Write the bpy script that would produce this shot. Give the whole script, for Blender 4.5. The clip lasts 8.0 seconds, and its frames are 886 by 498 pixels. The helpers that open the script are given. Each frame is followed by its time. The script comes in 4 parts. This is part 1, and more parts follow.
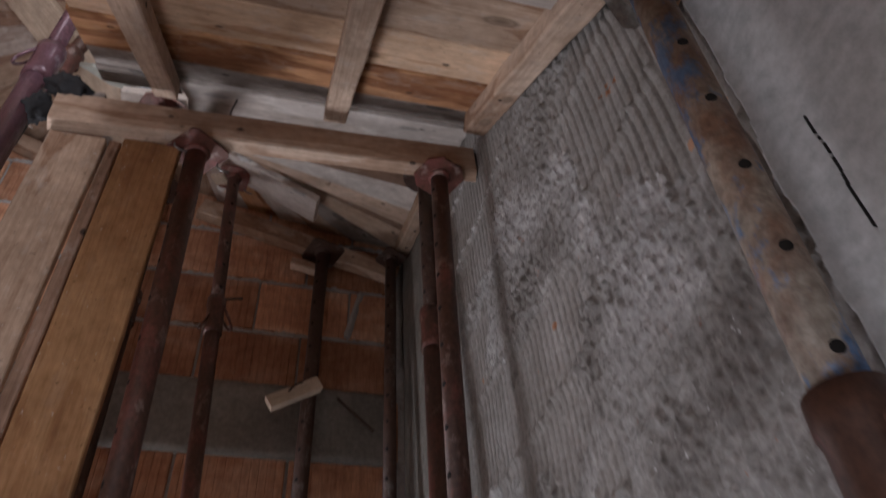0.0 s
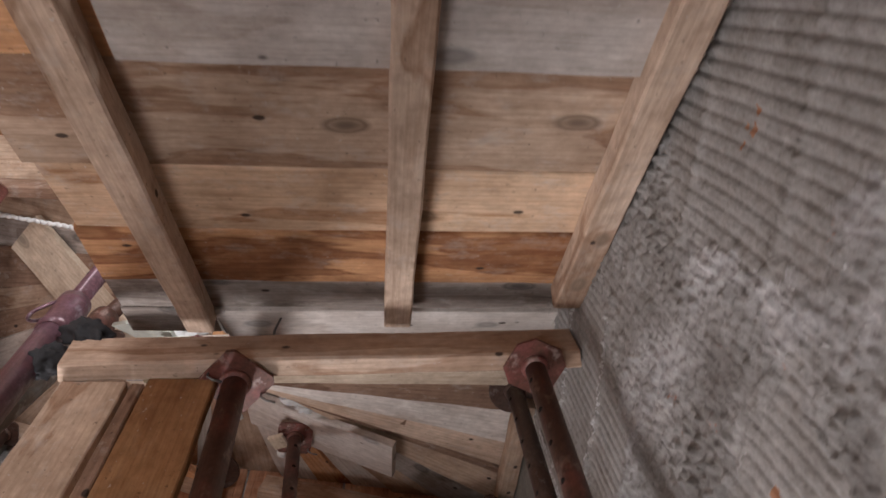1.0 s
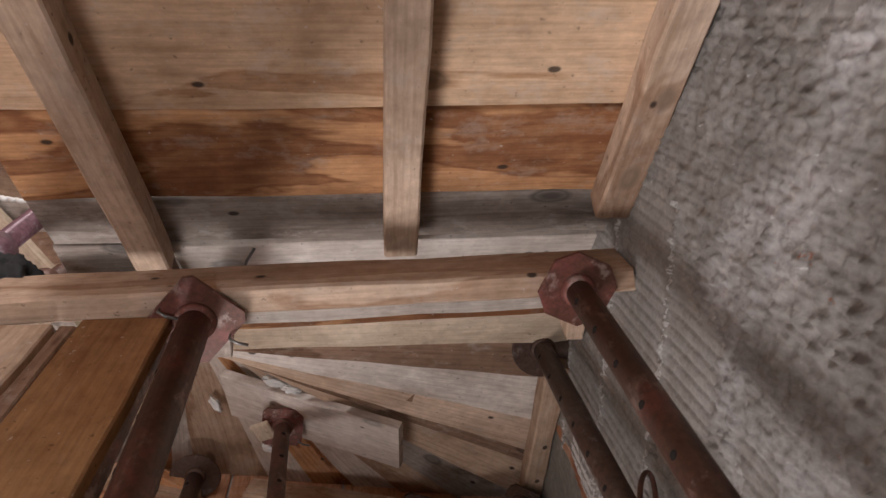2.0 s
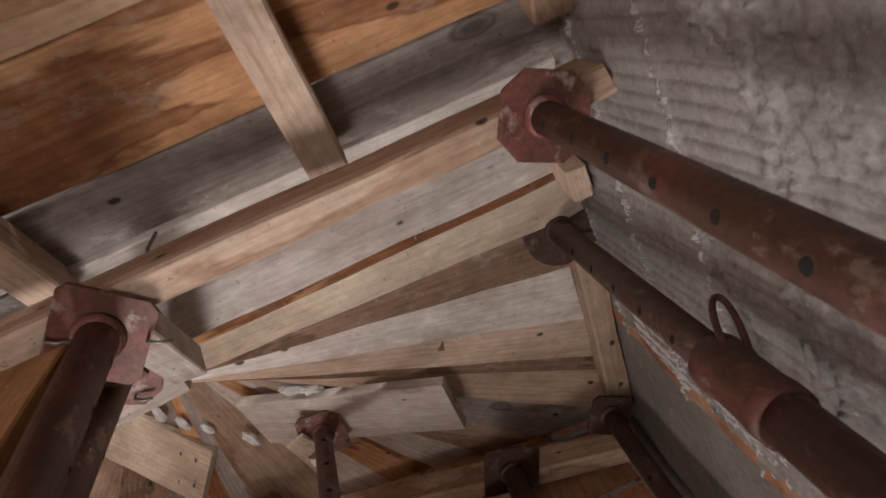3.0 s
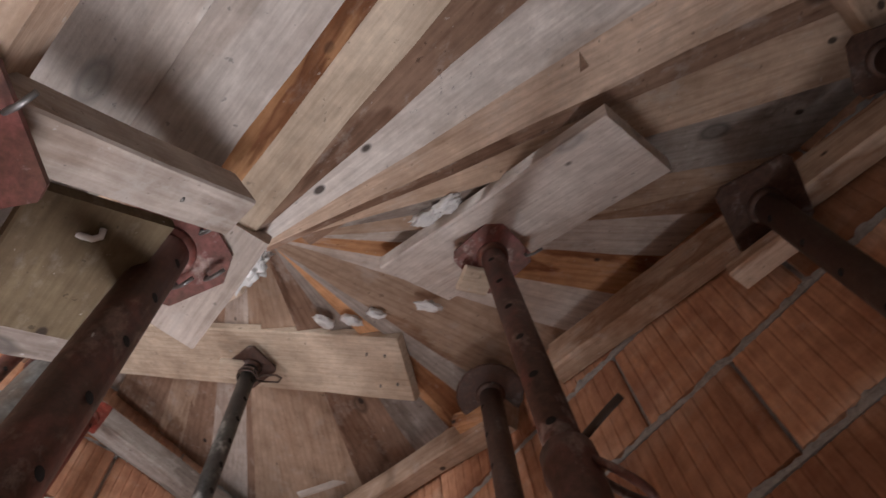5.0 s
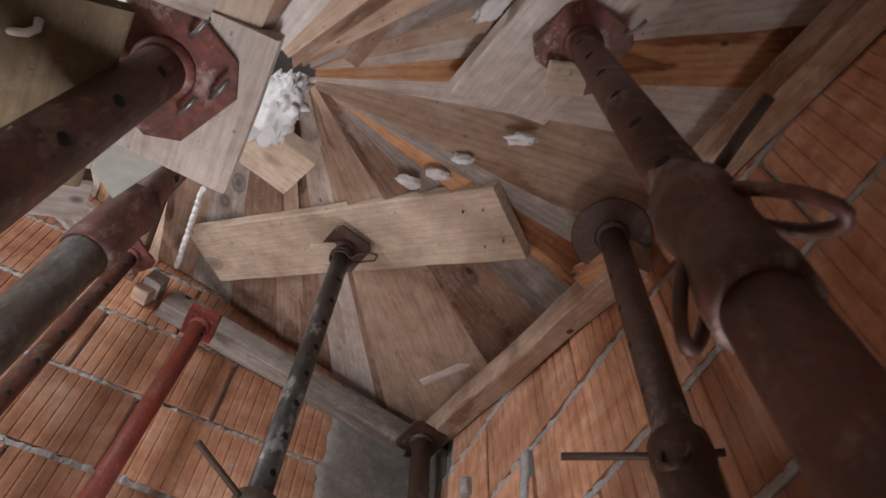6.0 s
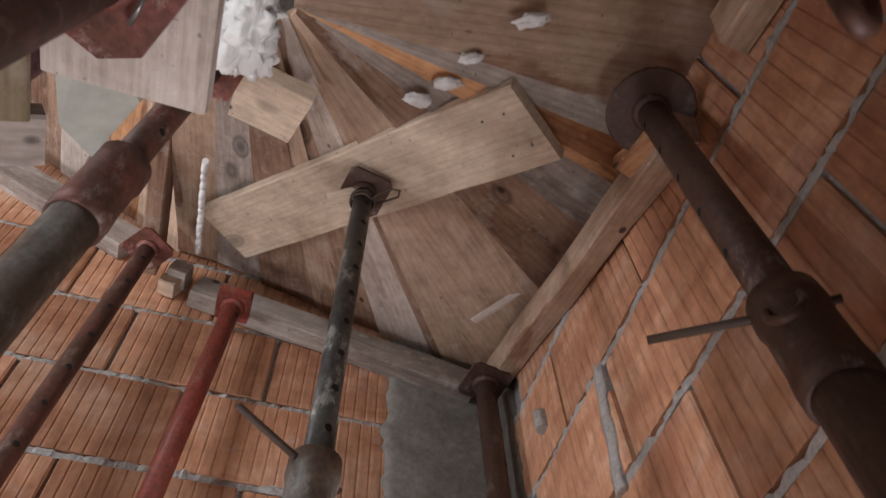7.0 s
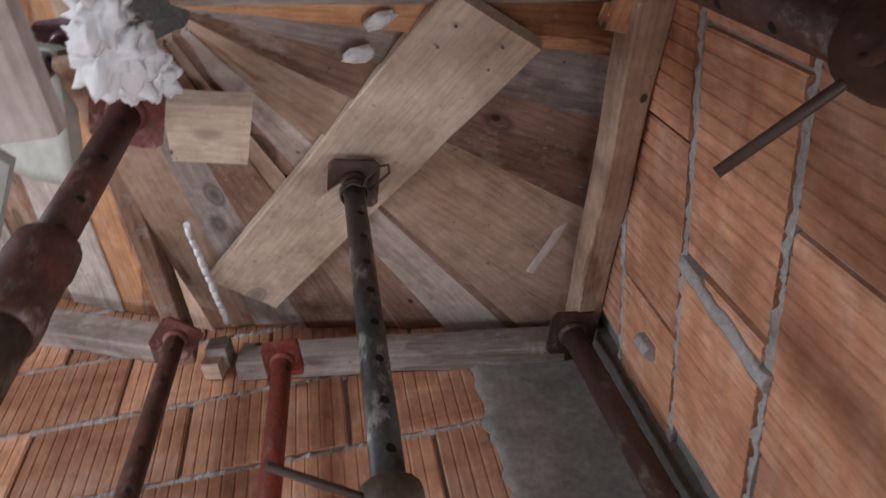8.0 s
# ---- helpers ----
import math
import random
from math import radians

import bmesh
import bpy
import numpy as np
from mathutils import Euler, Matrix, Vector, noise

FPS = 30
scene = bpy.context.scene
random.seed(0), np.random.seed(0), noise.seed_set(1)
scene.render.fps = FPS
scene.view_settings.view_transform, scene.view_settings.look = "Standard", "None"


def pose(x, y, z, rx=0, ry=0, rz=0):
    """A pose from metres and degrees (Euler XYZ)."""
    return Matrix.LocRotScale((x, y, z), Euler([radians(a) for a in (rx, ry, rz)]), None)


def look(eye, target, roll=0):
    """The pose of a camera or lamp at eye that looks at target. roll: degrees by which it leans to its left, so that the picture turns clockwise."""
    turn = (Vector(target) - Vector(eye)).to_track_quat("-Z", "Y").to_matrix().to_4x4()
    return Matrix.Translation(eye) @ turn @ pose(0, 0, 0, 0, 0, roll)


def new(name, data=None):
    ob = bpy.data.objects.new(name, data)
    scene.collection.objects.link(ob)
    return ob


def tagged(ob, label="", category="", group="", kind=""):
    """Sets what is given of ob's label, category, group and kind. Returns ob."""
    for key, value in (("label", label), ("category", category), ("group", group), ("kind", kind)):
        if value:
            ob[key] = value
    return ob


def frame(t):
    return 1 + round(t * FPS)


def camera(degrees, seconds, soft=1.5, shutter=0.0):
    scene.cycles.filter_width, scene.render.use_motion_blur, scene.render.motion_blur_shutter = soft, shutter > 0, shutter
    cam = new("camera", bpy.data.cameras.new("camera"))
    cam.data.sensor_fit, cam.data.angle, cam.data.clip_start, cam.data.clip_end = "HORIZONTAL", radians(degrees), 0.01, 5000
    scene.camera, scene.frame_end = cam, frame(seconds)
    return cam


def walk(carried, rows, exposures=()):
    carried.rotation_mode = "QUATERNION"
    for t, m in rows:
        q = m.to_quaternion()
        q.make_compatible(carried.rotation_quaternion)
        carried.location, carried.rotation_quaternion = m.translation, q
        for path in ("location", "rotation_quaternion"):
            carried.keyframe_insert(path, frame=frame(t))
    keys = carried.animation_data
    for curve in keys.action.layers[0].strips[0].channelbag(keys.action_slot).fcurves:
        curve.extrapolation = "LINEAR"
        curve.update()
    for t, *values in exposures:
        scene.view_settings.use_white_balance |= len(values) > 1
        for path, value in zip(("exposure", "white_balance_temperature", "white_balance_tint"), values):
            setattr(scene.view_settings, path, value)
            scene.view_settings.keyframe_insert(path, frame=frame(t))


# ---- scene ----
cam = camera(61.8, 8.0, shutter=0.27)
PATH = [
    (0, (-0.15, 0.088, 1.365), (0.258, 1.483, 2.739), -3.6),
    (0.5, (-0.15, 0.252, 1.481), (0.169, 1.334, 3.132), -6.2),
    (1, (-0.104, 0.504, 1.56), (0.058, 1.316, 3.381), -9.6),
    (1.2, (-0.097, 0.582, 1.594), (0.071, 1.404, 3.41), -11.1),
    (2.3, (-0.123, 0.952, 1.827), (0.061, 1.615, 3.705), -17.3),
    (2.5, (-0.076, 1.003, 1.844), (0.06, 1.645, 3.733), -23.5),
    (3, (0.007, 1.133, 1.981), (0.07, 1.879, 3.836), -28.5),
    (3.5, (-0.049, 1.262, 2.054), (-0.141, 1.931, 3.937), -16.3),
    (4, (-0.045, 1.384, 2.177), (-0.202, 2.164, 4.011), -15.2),
    (4.1, (-0.049, 1.409, 2.175), (-0.207, 2.199, 4.006), -17.5),
    (4.2, (-0.053, 1.45, 2.181), (-0.221, 2.239, 4.012), -19.8),
    (5.3, (-0.107, 1.651, 2.349), (-0.723, 2.176, 4.178), -5.0),
    (5.5, (-0.136, 1.71, 2.353), (-0.795, 2.224, 4.171), -3.4),
    (6, (-0.231, 1.805, 2.473), (-1.117, 2.207, 4.22), 3.4),
    (6.5, (-0.293, 1.815, 2.538), (-1.251, 2.218, 4.246), -2.0),
    (7, (-0.361, 1.857, 2.541), (-1.348, 2.209, 4.245), -3.3),
    (7.5, (-0.464, 1.945, 2.572), (-1.513, 2.137, 4.264), -3.9),
    (8, (-0.507, 1.954, 2.674), (-1.518, 2.149, 4.389), -19.1),
]
walk(cam, [(t, look(eye, target, roll)) for t, eye, target, roll in PATH],
     exposures=[(0.0, -0.76, 6000, 10), (0.5, -0.16, 6400, 10), (1.0, -0.14, 6400, 10), (2.5, -0.05, 6800, 10), (4.0, -0.1, 6600, 10), (5.5, -0.1, 6250, 10), (7.0, -0.14, 6350, 10), (8.0, -0.3, 5950, 10)])

# ---- light ----
world = bpy.data.worlds.new("world")
scene.world = world
world.use_nodes = True
wn = world.node_tree
sky = wn.nodes.new("ShaderNodeTexSky")
sky.sky_type = "NISHITA"
sky.sun_disc = False
sky.sun_elevation, sky.sun_rotation = radians(40), radians(200)
wn.nodes["Background"].inputs[1].default_value = 0.12
wn.links.new(sky.outputs[0], wn.nodes["Background"].inputs[0])


def area_light(name, m, w, h, power, colour):
    data = bpy.data.lights.new(name, "AREA")
    data.shape, data.size, data.size_y, data.energy, data.color = "RECTANGLE", w, h, power, colour
    ob = new(name, data)
    ob.matrix_world = m
    return ob


# daylight through the landing window; the other three lamps are unseen, added as fill
area_light("landing_window_daylight", look((-1.05, 2.52, 1.62), (-0.55, 1.2, 1.95)), 0.78, 1.05, 48, (1.0, 0.95, 0.98))
# unseen lamp added in the south, kept clear of the lower flight's underside
area_light("south_fill", look((-1.1, -1.98, 2.45), (-1.15, 2.0, 3.3)), 0.46, 2.0, 60, (1.0, 0.96, 1.0))
# unseen upward lamp added just over the floor to light the undersides
area_light("stairwell_fill", look((-1.2, 0.03, -0.1), (-1.15, 0.9, 2.6)), 0.75, 0.65, 30, (1.0, 0.96, 1.0))
# unseen lamp added above the lower flight to brighten the west wall
area_light("upper_fill", look((0.36, -0.35, 3.9), (-1.66, 1.35, 3.5)), 1.0, 0.9, 46, (0.98, 0.97, 1.0))

# ---- materials ----


def mat(name):
    m = bpy.data.materials.new(name)
    m.use_nodes = True
    nt = m.node_tree
    return m, nt, nt.nodes["Principled BSDF"]


def node(nt, kind, **values):
    n = nt.nodes.new(kind)
    for key, value in values.items():
        n.inputs[key].default_value = value
    return n


def ramp(nt, fac, stops):
    r = nt.nodes.new("ShaderNodeValToRGB")
    e = r.color_ramp.elements
    while len(e) < len(stops):
        e.new(0.5)
    for el, (p, c) in zip(e, stops):
        el.position = p
        el.color = (*c, 1) if len(c) == 3 else c
    nt.links.new(fac, r.inputs[0])
    return r


def mix(nt, fac, a, b, mode="MIX"):
    n = nt.nodes.new("ShaderNodeMix")
    n.data_type, n.blend_type = "RGBA", mode
    for sock, v in ((n.inputs[0], fac), (n.inputs[6], a), (n.inputs[7], b)):
        if hasattr(v, "links"):
            nt.links.new(v, sock)
        elif isinstance(v, tuple):
            sock.default_value = (*v, 1)
        else:
            sock.default_value = v
    return n.outputs[2]


def coords(nt, scale, shift=True):
    """Object coordinates, stretched by scale, moved by the object's random number."""
    tc = nt.nodes.new("ShaderNodeTexCoord")
    mp = nt.nodes.new("ShaderNodeMapping")
    mp.inputs["Scale"].default_value = scale
    src = tc.outputs["Object"]
    if shift:
        info = nt.nodes.new("ShaderNodeObjectInfo")
        mul = nt.nodes.new("ShaderNodeMath")
        mul.operation = "MULTIPLY"
        mul.inputs[1].default_value = 37.0
        nt.links.new(info.outputs["Random"], mul.inputs[0])
        add = nt.nodes.new("ShaderNodeVectorMath")
        nt.links.new(src, add.inputs[0])
        nt.links.new(mul.outputs[0], add.inputs[1])
        src = add.outputs[0]
    nt.links.new(src, mp.inputs[0])
    return mp.outputs[0]


def noise_tex(nt, vec, scale, detail=6.0, rough=0.55, distort=0.0):
    n = node(nt, "ShaderNodeTexNoise", Scale=scale, Detail=detail, Roughness=rough, Distortion=distort)
    nt.links.new(vec, n.inputs["Vector"])
    return n.outputs[0]


def bump(nt, bsdf, height, strength, distance=0.01):
    b = node(nt, "ShaderNodeBump", Strength=strength, Distance=distance)
    nt.links.new(height, b.inputs["Height"])
    nt.links.new(b.outputs[0], bsdf.inputs["Normal"])


def scaled(nt, value, k):
    n = nt.nodes.new("ShaderNodeMath")
    n.operation = "MULTIPLY"
    n.inputs[1].default_value = k
    nt.links.new(value, n.inputs[0])
    return n.outputs[0]


def wood(name, light, dark, stain, stain_amount=0.5, cement=0.25):
    """Sawn softwood: grain along local x, knots, nail marks, damp stains with dark rims and smears of cement."""
    m, nt, bs = mat(name)
    grain = noise_tex(nt, coords(nt, (1.6, 18, 18)), 2.2, 6, 0.6, 0.4)
    rings = node(nt, "ShaderNodeTexWave", Scale=2.2, Distortion=4.0, Detail=1.0)
    rings.inputs["Detail Scale"].default_value = 1.2
    rings.bands_direction = "Y"
    nt.links.new(coords(nt, (0.4, 9, 9)), rings.inputs["Vector"])
    fine = noise_tex(nt, coords(nt, (9, 120, 120)), 2.0, 3, 0.5)
    mott = noise_tex(nt, coords(nt, (12, 13, 13)), 1.4, 8, 0.7)
    speck = noise_tex(nt, coords(nt, (40, 60, 60)), 1.0, 5, 0.65)
    big = noise_tex(nt, coords(nt, (1.3, 5.0, 5.0)), 1.2, 5, 0.5, 0.5)
    wash = noise_tex(nt, coords(nt, (2.6, 5, 5)), 1.2, 5, 0.6, 0.5)
    smear = noise_tex(nt, coords(nt, (7, 10, 10)), 1.7, 8, 0.72)
    base = ramp(nt, grain, [(0.25, dark), (0.52, light)]).outputs[0]
    base = mix(nt, scaled(nt, ramp(nt, rings.outputs[0], [(0.55, (0, 0, 0)), (0.95, (1, 1, 1))]).outputs[0], 0.2), base, tuple(0.5 * (p + q) * 0.85 for p, q in zip(dark, stain)))
    base = mix(nt, 0.85, base, ramp(nt, wash, [(0.36, (0.80, 0.76, 0.73)), (0.60, (1.10, 1.10, 1.10))]).outputs[0], "MULTIPLY")
    base = mix(nt, 0.6, base, ramp(nt, mott, [(0.3, (0.58, 0.54, 0.51)), (0.7, (1.16, 1.16, 1.16))]).outputs[0], "MULTIPLY")
    base = mix(nt, 0.5, base, ramp(nt, fine, [(0.3, (0.74, 0.70, 0.66)), (0.7, (1.07, 1.06, 1.05))]).outputs[0], "MULTIPLY")
    base = mix(nt, 0.35, base, ramp(nt, speck, [(0.3, (0.66, 0.64, 0.63)), (0.7, (1.12, 1.12, 1.12))]).outputs[0], "MULTIPLY")
    # damp stains: a dark rim where the water stopped, paler inside
    wet = tuple(min(1.0, q / max(p, 0.01)) for p, q in zip(light, stain))
    base = mix(nt, scaled(nt, ramp(nt, big, [(0.555, (0, 0, 0)), (0.58, (0.9, 0.9, 0.9)), (0.61, (0.6, 0.6, 0.6)), (0.68, (0.9, 0.9, 0.9))]).outputs[0], stain_amount), base,
               mix(nt, 1.0, base, wet, "MULTIPLY"))
    base = mix(nt, scaled(nt, ramp(nt, smear, [(0.53, (0, 0, 0)), (0.66, (1, 1, 1))]).outputs[0], cement), base, (0.52, 0.48, 0.44))
    # pale cement crumbs and dark specks stuck to the board
    spots = noise_tex(nt, coords(nt, (75, 75, 75)), 1.0, 3, 0.6)
    base = mix(nt, ramp(nt, spots, [(0.69, (0, 0, 0)), (0.73, (0.5, 0.5, 0.5))]).outputs[0], base, (0.60, 0.57, 0.53))
    base = mix(nt, ramp(nt, spots, [(0.29, (0.7, 0.7, 0.7)), (0.33, (0, 0, 0))]).outputs[0], base, tuple(q * 0.4 for q in dark))
    # knots, on some of the cells only
    vor = node(nt, "ShaderNodeTexVoronoi", Scale=1.0)
    nt.links.new(coords(nt, (3.2, 6.0, 6.0)), vor.inputs["Vector"])
    pick = ramp(nt, vor.outputs["Color"], [(0.3, (0, 0, 0)), (0.36, (1, 1, 1))]).outputs[0]
    knot = ramp(nt, vor.outputs["Distance"], [(0.05, (0.95, 0.95, 0.95)), (0.09, (0.55, 0.55, 0.55)), (0.11, (0.85, 0.85, 0.85)), (0.15, (0, 0, 0))]).outputs[0]
    base = mix(nt, mix(nt, 1.0, pick, knot, "MULTIPLY"), base, tuple(q * 0.42 for q in dark))
    dots = node(nt, "ShaderNodeTexVoronoi", Scale=1.0)
    nt.links.new(coords(nt, (9, 14, 14)), dots.inputs["Vector"])
    some = ramp(nt, dots.outputs["Color"], [(0.45, (0, 0, 0)), (0.5, (1, 1, 1))]).outputs[0]
    dot = ramp(nt, dots.outputs["Distance"], [(0.07, (0.9, 0.9, 0.9)), (0.11, (0, 0, 0))]).outputs[0]
    base = mix(nt, mix(nt, 1.0, some, dot, "MULTIPLY"), base, (0.035, 0.025, 0.02))
    info = nt.nodes.new("ShaderNodeObjectInfo")
    tone = ramp(nt, info.outputs["Random"], [(0.0, (0.82, 0.80, 0.79)), (1.0, (1.13, 1.12, 1.11))])
    base = mix(nt, 1.0, base, tone.outputs[0], "MULTIPLY")
    nt.links.new(base, bs.inputs["Base Color"])
    bs.inputs["Roughness"].default_value = 0.85
    bs.inputs["Specular IOR Level"].default_value = 0.2
    bump(nt, bs, mix(nt, 0.5, mott, speck), 0.6, 0.004)
    return m


WOOD_TAN = wood("sawn_tan_wood", (0.56, 0.43, 0.325), (0.42, 0.295, 0.21), (0.30, 0.17, 0.10), 0.85, 0.35)
WOOD_PALE = wood("pale_wood", (0.68, 0.54, 0.425), (0.53, 0.39, 0.285), (0.36, 0.215, 0.135), 0.8, 0.25)
WOOD_HONEY = wood("honey_wood", (0.65, 0.475, 0.33), (0.53, 0.36, 0.235), (0.40, 0.215, 0.11), 0.85, 0.35)
WOOD_ORANGE = wood("wet_orange_wood", (0.65, 0.375, 0.20), (0.50, 0.255, 0.12), (0.24, 0.095, 0.042), 0.95, 0.25)
WOOD_GREY = wood("weathered_grey_wood", (0.43, 0.395, 0.365), (0.29, 0.26, 0.235), (0.21, 0.17, 0.145), 0.6, 0.6)
WOOD_BROWN = wood("brown_wood", (0.36, 0.245, 0.18), (0.22, 0.14, 0.095), (0.14, 0.072, 0.042), 0.7, 0.4)
WOOD_WHITE = wood("cement_washed_wood", (0.61, 0.56, 0.51), (0.45, 0.395, 0.35), (0.36, 0.275, 0.215), 0.55, 0.9)
WOOD_CLEAN = wood("clean_new_wood", (0.74, 0.645, 0.515), (0.66, 0.55, 0.425), (0.55, 0.42, 0.30), 0.25, 0.08)
WOOD_YELLOW = wood("yellow_formwork_board", (0.46, 0.27, 0.135), (0.37, 0.20, 0.095), (0.28, 0.13, 0.055), 0.4, 0.08)
WOOD_OLIVE = wood("olive_coated_formwork_panel", (0.175, 0.14, 0.088), (0.145, 0.113, 0.07), (0.11, 0.08, 0.05), 0.4, 0.15)
WOOD_LIME = wood("lime_white_board", (0.74, 0.71, 0.67), (0.65, 0.61, 0.57), (0.52, 0.44, 0.37), 0.5, 0.45)


def steel(name, paint, rust, rust_amount, wear=(0.35, 0.28, 0.24), rough=0.55, worn=0.56):
    m, nt, bs = mat(name)
    a = noise_tex(nt, coords(nt, (14, 14, 9)), 1.0, 8, 0.65)
    b = noise_tex(nt, coords(nt, (60, 60, 40)), 1.0, 5, 0.6)
    c = noise_tex(nt, coords(nt, (22, 22, 12)), 1.0, 6, 0.7)
    base = mix(nt, ramp(nt, a, [(0.5 - rust_amount / 2, (0, 0, 0)), (0.68 - rust_amount / 2, (1, 1, 1))]).outputs[0], paint, rust)
    base = mix(nt, ramp(nt, b, [(0.35, (0.0, 0.0, 0.0)), (0.75, (0.5, 0.5, 0.5))]).outputs[0], base, tuple(v * 0.4 for v in rust))
    base = mix(nt, ramp(nt, c, [(worn, (0, 0, 0)), (worn + 0.09, (0.75, 0.75, 0.75))]).outputs[0], base, wear)
    d = noise_tex(nt, coords(nt, (120, 120, 90)), 1.0, 4, 0.6)
    base = mix(nt, 0.7, base, ramp(nt, d, [(0.32, (0.5, 0.48, 0.47)), (0.68, (1.2, 1.2, 1.2))]).outputs[0], "MULTIPLY")
    nt.links.new(base, bs.inputs["Base Color"])
    bs.inputs["Roughness"].default_value = rough
    bs.inputs["Metallic"].default_value = 0.15
    bump(nt, bs, b, 0.4, 0.002)
    return m


STEEL_RED = steel("rusty_red_steel", (0.20, 0.068, 0.052), (0.10, 0.046, 0.03), 0.3, (0.28, 0.2, 0.17))
STEEL_PLATE = steel("chalky_red_plate_steel", (0.26, 0.085, 0.07), (0.15, 0.06, 0.04), 0.25, (0.45, 0.34, 0.30))
STEEL_DARK = steel("dark_rusty_steel", (0.10, 0.062, 0.047), (0.085, 0.042, 0.028), 0.3, (0.2, 0.17, 0.15))
STEEL_GREEN = steel("worn_green_grey_steel", (0.13, 0.14, 0.12), (0.06, 0.055, 0.05), 0.3, (0.38, 0.37, 0.34), 0.45)
STEEL_SCARLET = steel("scarlet_painted_steel", (0.33, 0.06, 0.04), (0.24, 0.06, 0.04), 0.2, (0.3, 0.16, 0.12))
STEEL_PURPLE = steel("purple_primed_steel", (0.20, 0.105, 0.13), (0.15, 0.07, 0.08), 0.15, (0.36, 0.30, 0.33), 0.28)
STEEL_BLUE = steel("blue_flecked_rusty_steel", (0.44, 0.38, 0.31), (0.26, 0.15, 0.10), 0.2, (0.06, 0.20, 0.42), 0.55, 0.50)
STEEL_GREY = steel("bare_grey_steel", (0.23, 0.22, 0.21), (0.15, 0.11, 0.085), 0.2, (0.36, 0.34, 0.32), 0.45)
STEEL_GALV = steel("cement_splashed_galvanised_steel", (0.27, 0.27, 0.25), (0.16, 0.12, 0.09), 0.2, (0.45, 0.44, 0.4), 0.5)


def plain(name, colour, rough=0.8, metal=0.0):
    m, nt, bs = mat(name)
    n = noise_tex(nt, coords(nt, (30, 30, 30)), 1.0, 5, 0.6)
    base = ramp(nt, n, [(0.3, tuple(c * 0.75 for c in colour)), (0.7, colour)]).outputs[0]
    nt.links.new(base, bs.inputs["Base Color"])
    bs.inputs["Roughness"].default_value, bs.inputs["Metallic"].default_value = rough, metal
    bump(nt, bs, n, 0.3, 0.004)
    return m


FOAM = plain("white_foam", (0.82, 0.82, 0.8), 0.7)
# near-black paint for the dark inside holes and the crack
CAVITY_SHADE = plain("cavity_shade", (0.012, 0.01, 0.009), 0.9)
NAIL = plain("nail_steel", (0.25, 0.24, 0.23), 0.4, 0.7)
RAG = plain("black_rag", (0.02, 0.02, 0.022), 0.75)
WIRE = plain("rusty_wire", (0.09, 0.06, 0.045), 0.6, 0.3)
FILM_SHEET = plain("greenish_cement_sheet", (0.45, 0.46, 0.40), 0.7)


def masonry(name, a, b, c, scale=1.0, strength=0.7):
    m, nt, bs = mat(name)
    v = coords(nt, (1, 1, 1), False)
    n1 = noise_tex(nt, v, 5.0 * scale, 8, 0.65)
    n2 = noise_tex(nt, v, 60.0 * scale, 6, 0.65)
    n3 = noise_tex(nt, v, 16.0 * scale, 6, 0.7)
    base = ramp(nt, n1, [(0.3, a), (0.5, b), (0.7, c)]).outputs[0]
    base = mix(nt, 0.8, base, ramp(nt, n2, [(0.3, (0.62, 0.61, 0.6)), (0.7, (1.1, 1.1, 1.1))]).outputs[0], "MULTIPLY")
    base = mix(nt, ramp(nt, n3, [(0.5, (0, 0, 0)), (0.8, (0.45, 0.45, 0.45))]).outputs[0], base, tuple(min(0.7, q * 1.35) for q in c))
    nt.links.new(base, bs.inputs["Base Color"])
    bs.inputs["Roughness"].default_value = 0.92
    bs.inputs["Specular IOR Level"].default_value = 0.2
    bump(nt, bs, mix(nt, 0.5, n2, n3), strength, 0.008)
    return m


MORTAR = masonry("grey_mortar", (0.33, 0.315, 0.295), (0.44, 0.425, 0.405), (0.55, 0.535, 0.51), 2.2, 1.0)
CONCRETE = masonry("grey_concrete", (0.19, 0.18, 0.16), (0.24, 0.228, 0.205), (0.29, 0.275, 0.25), 1.0, 0.4)

SMOOTH = masonry("smooth_grey_screed", (0.42, 0.42, 0.41), (0.50, 0.50, 0.495), (0.56, 0.56, 0.555), 0.8, 0.3)


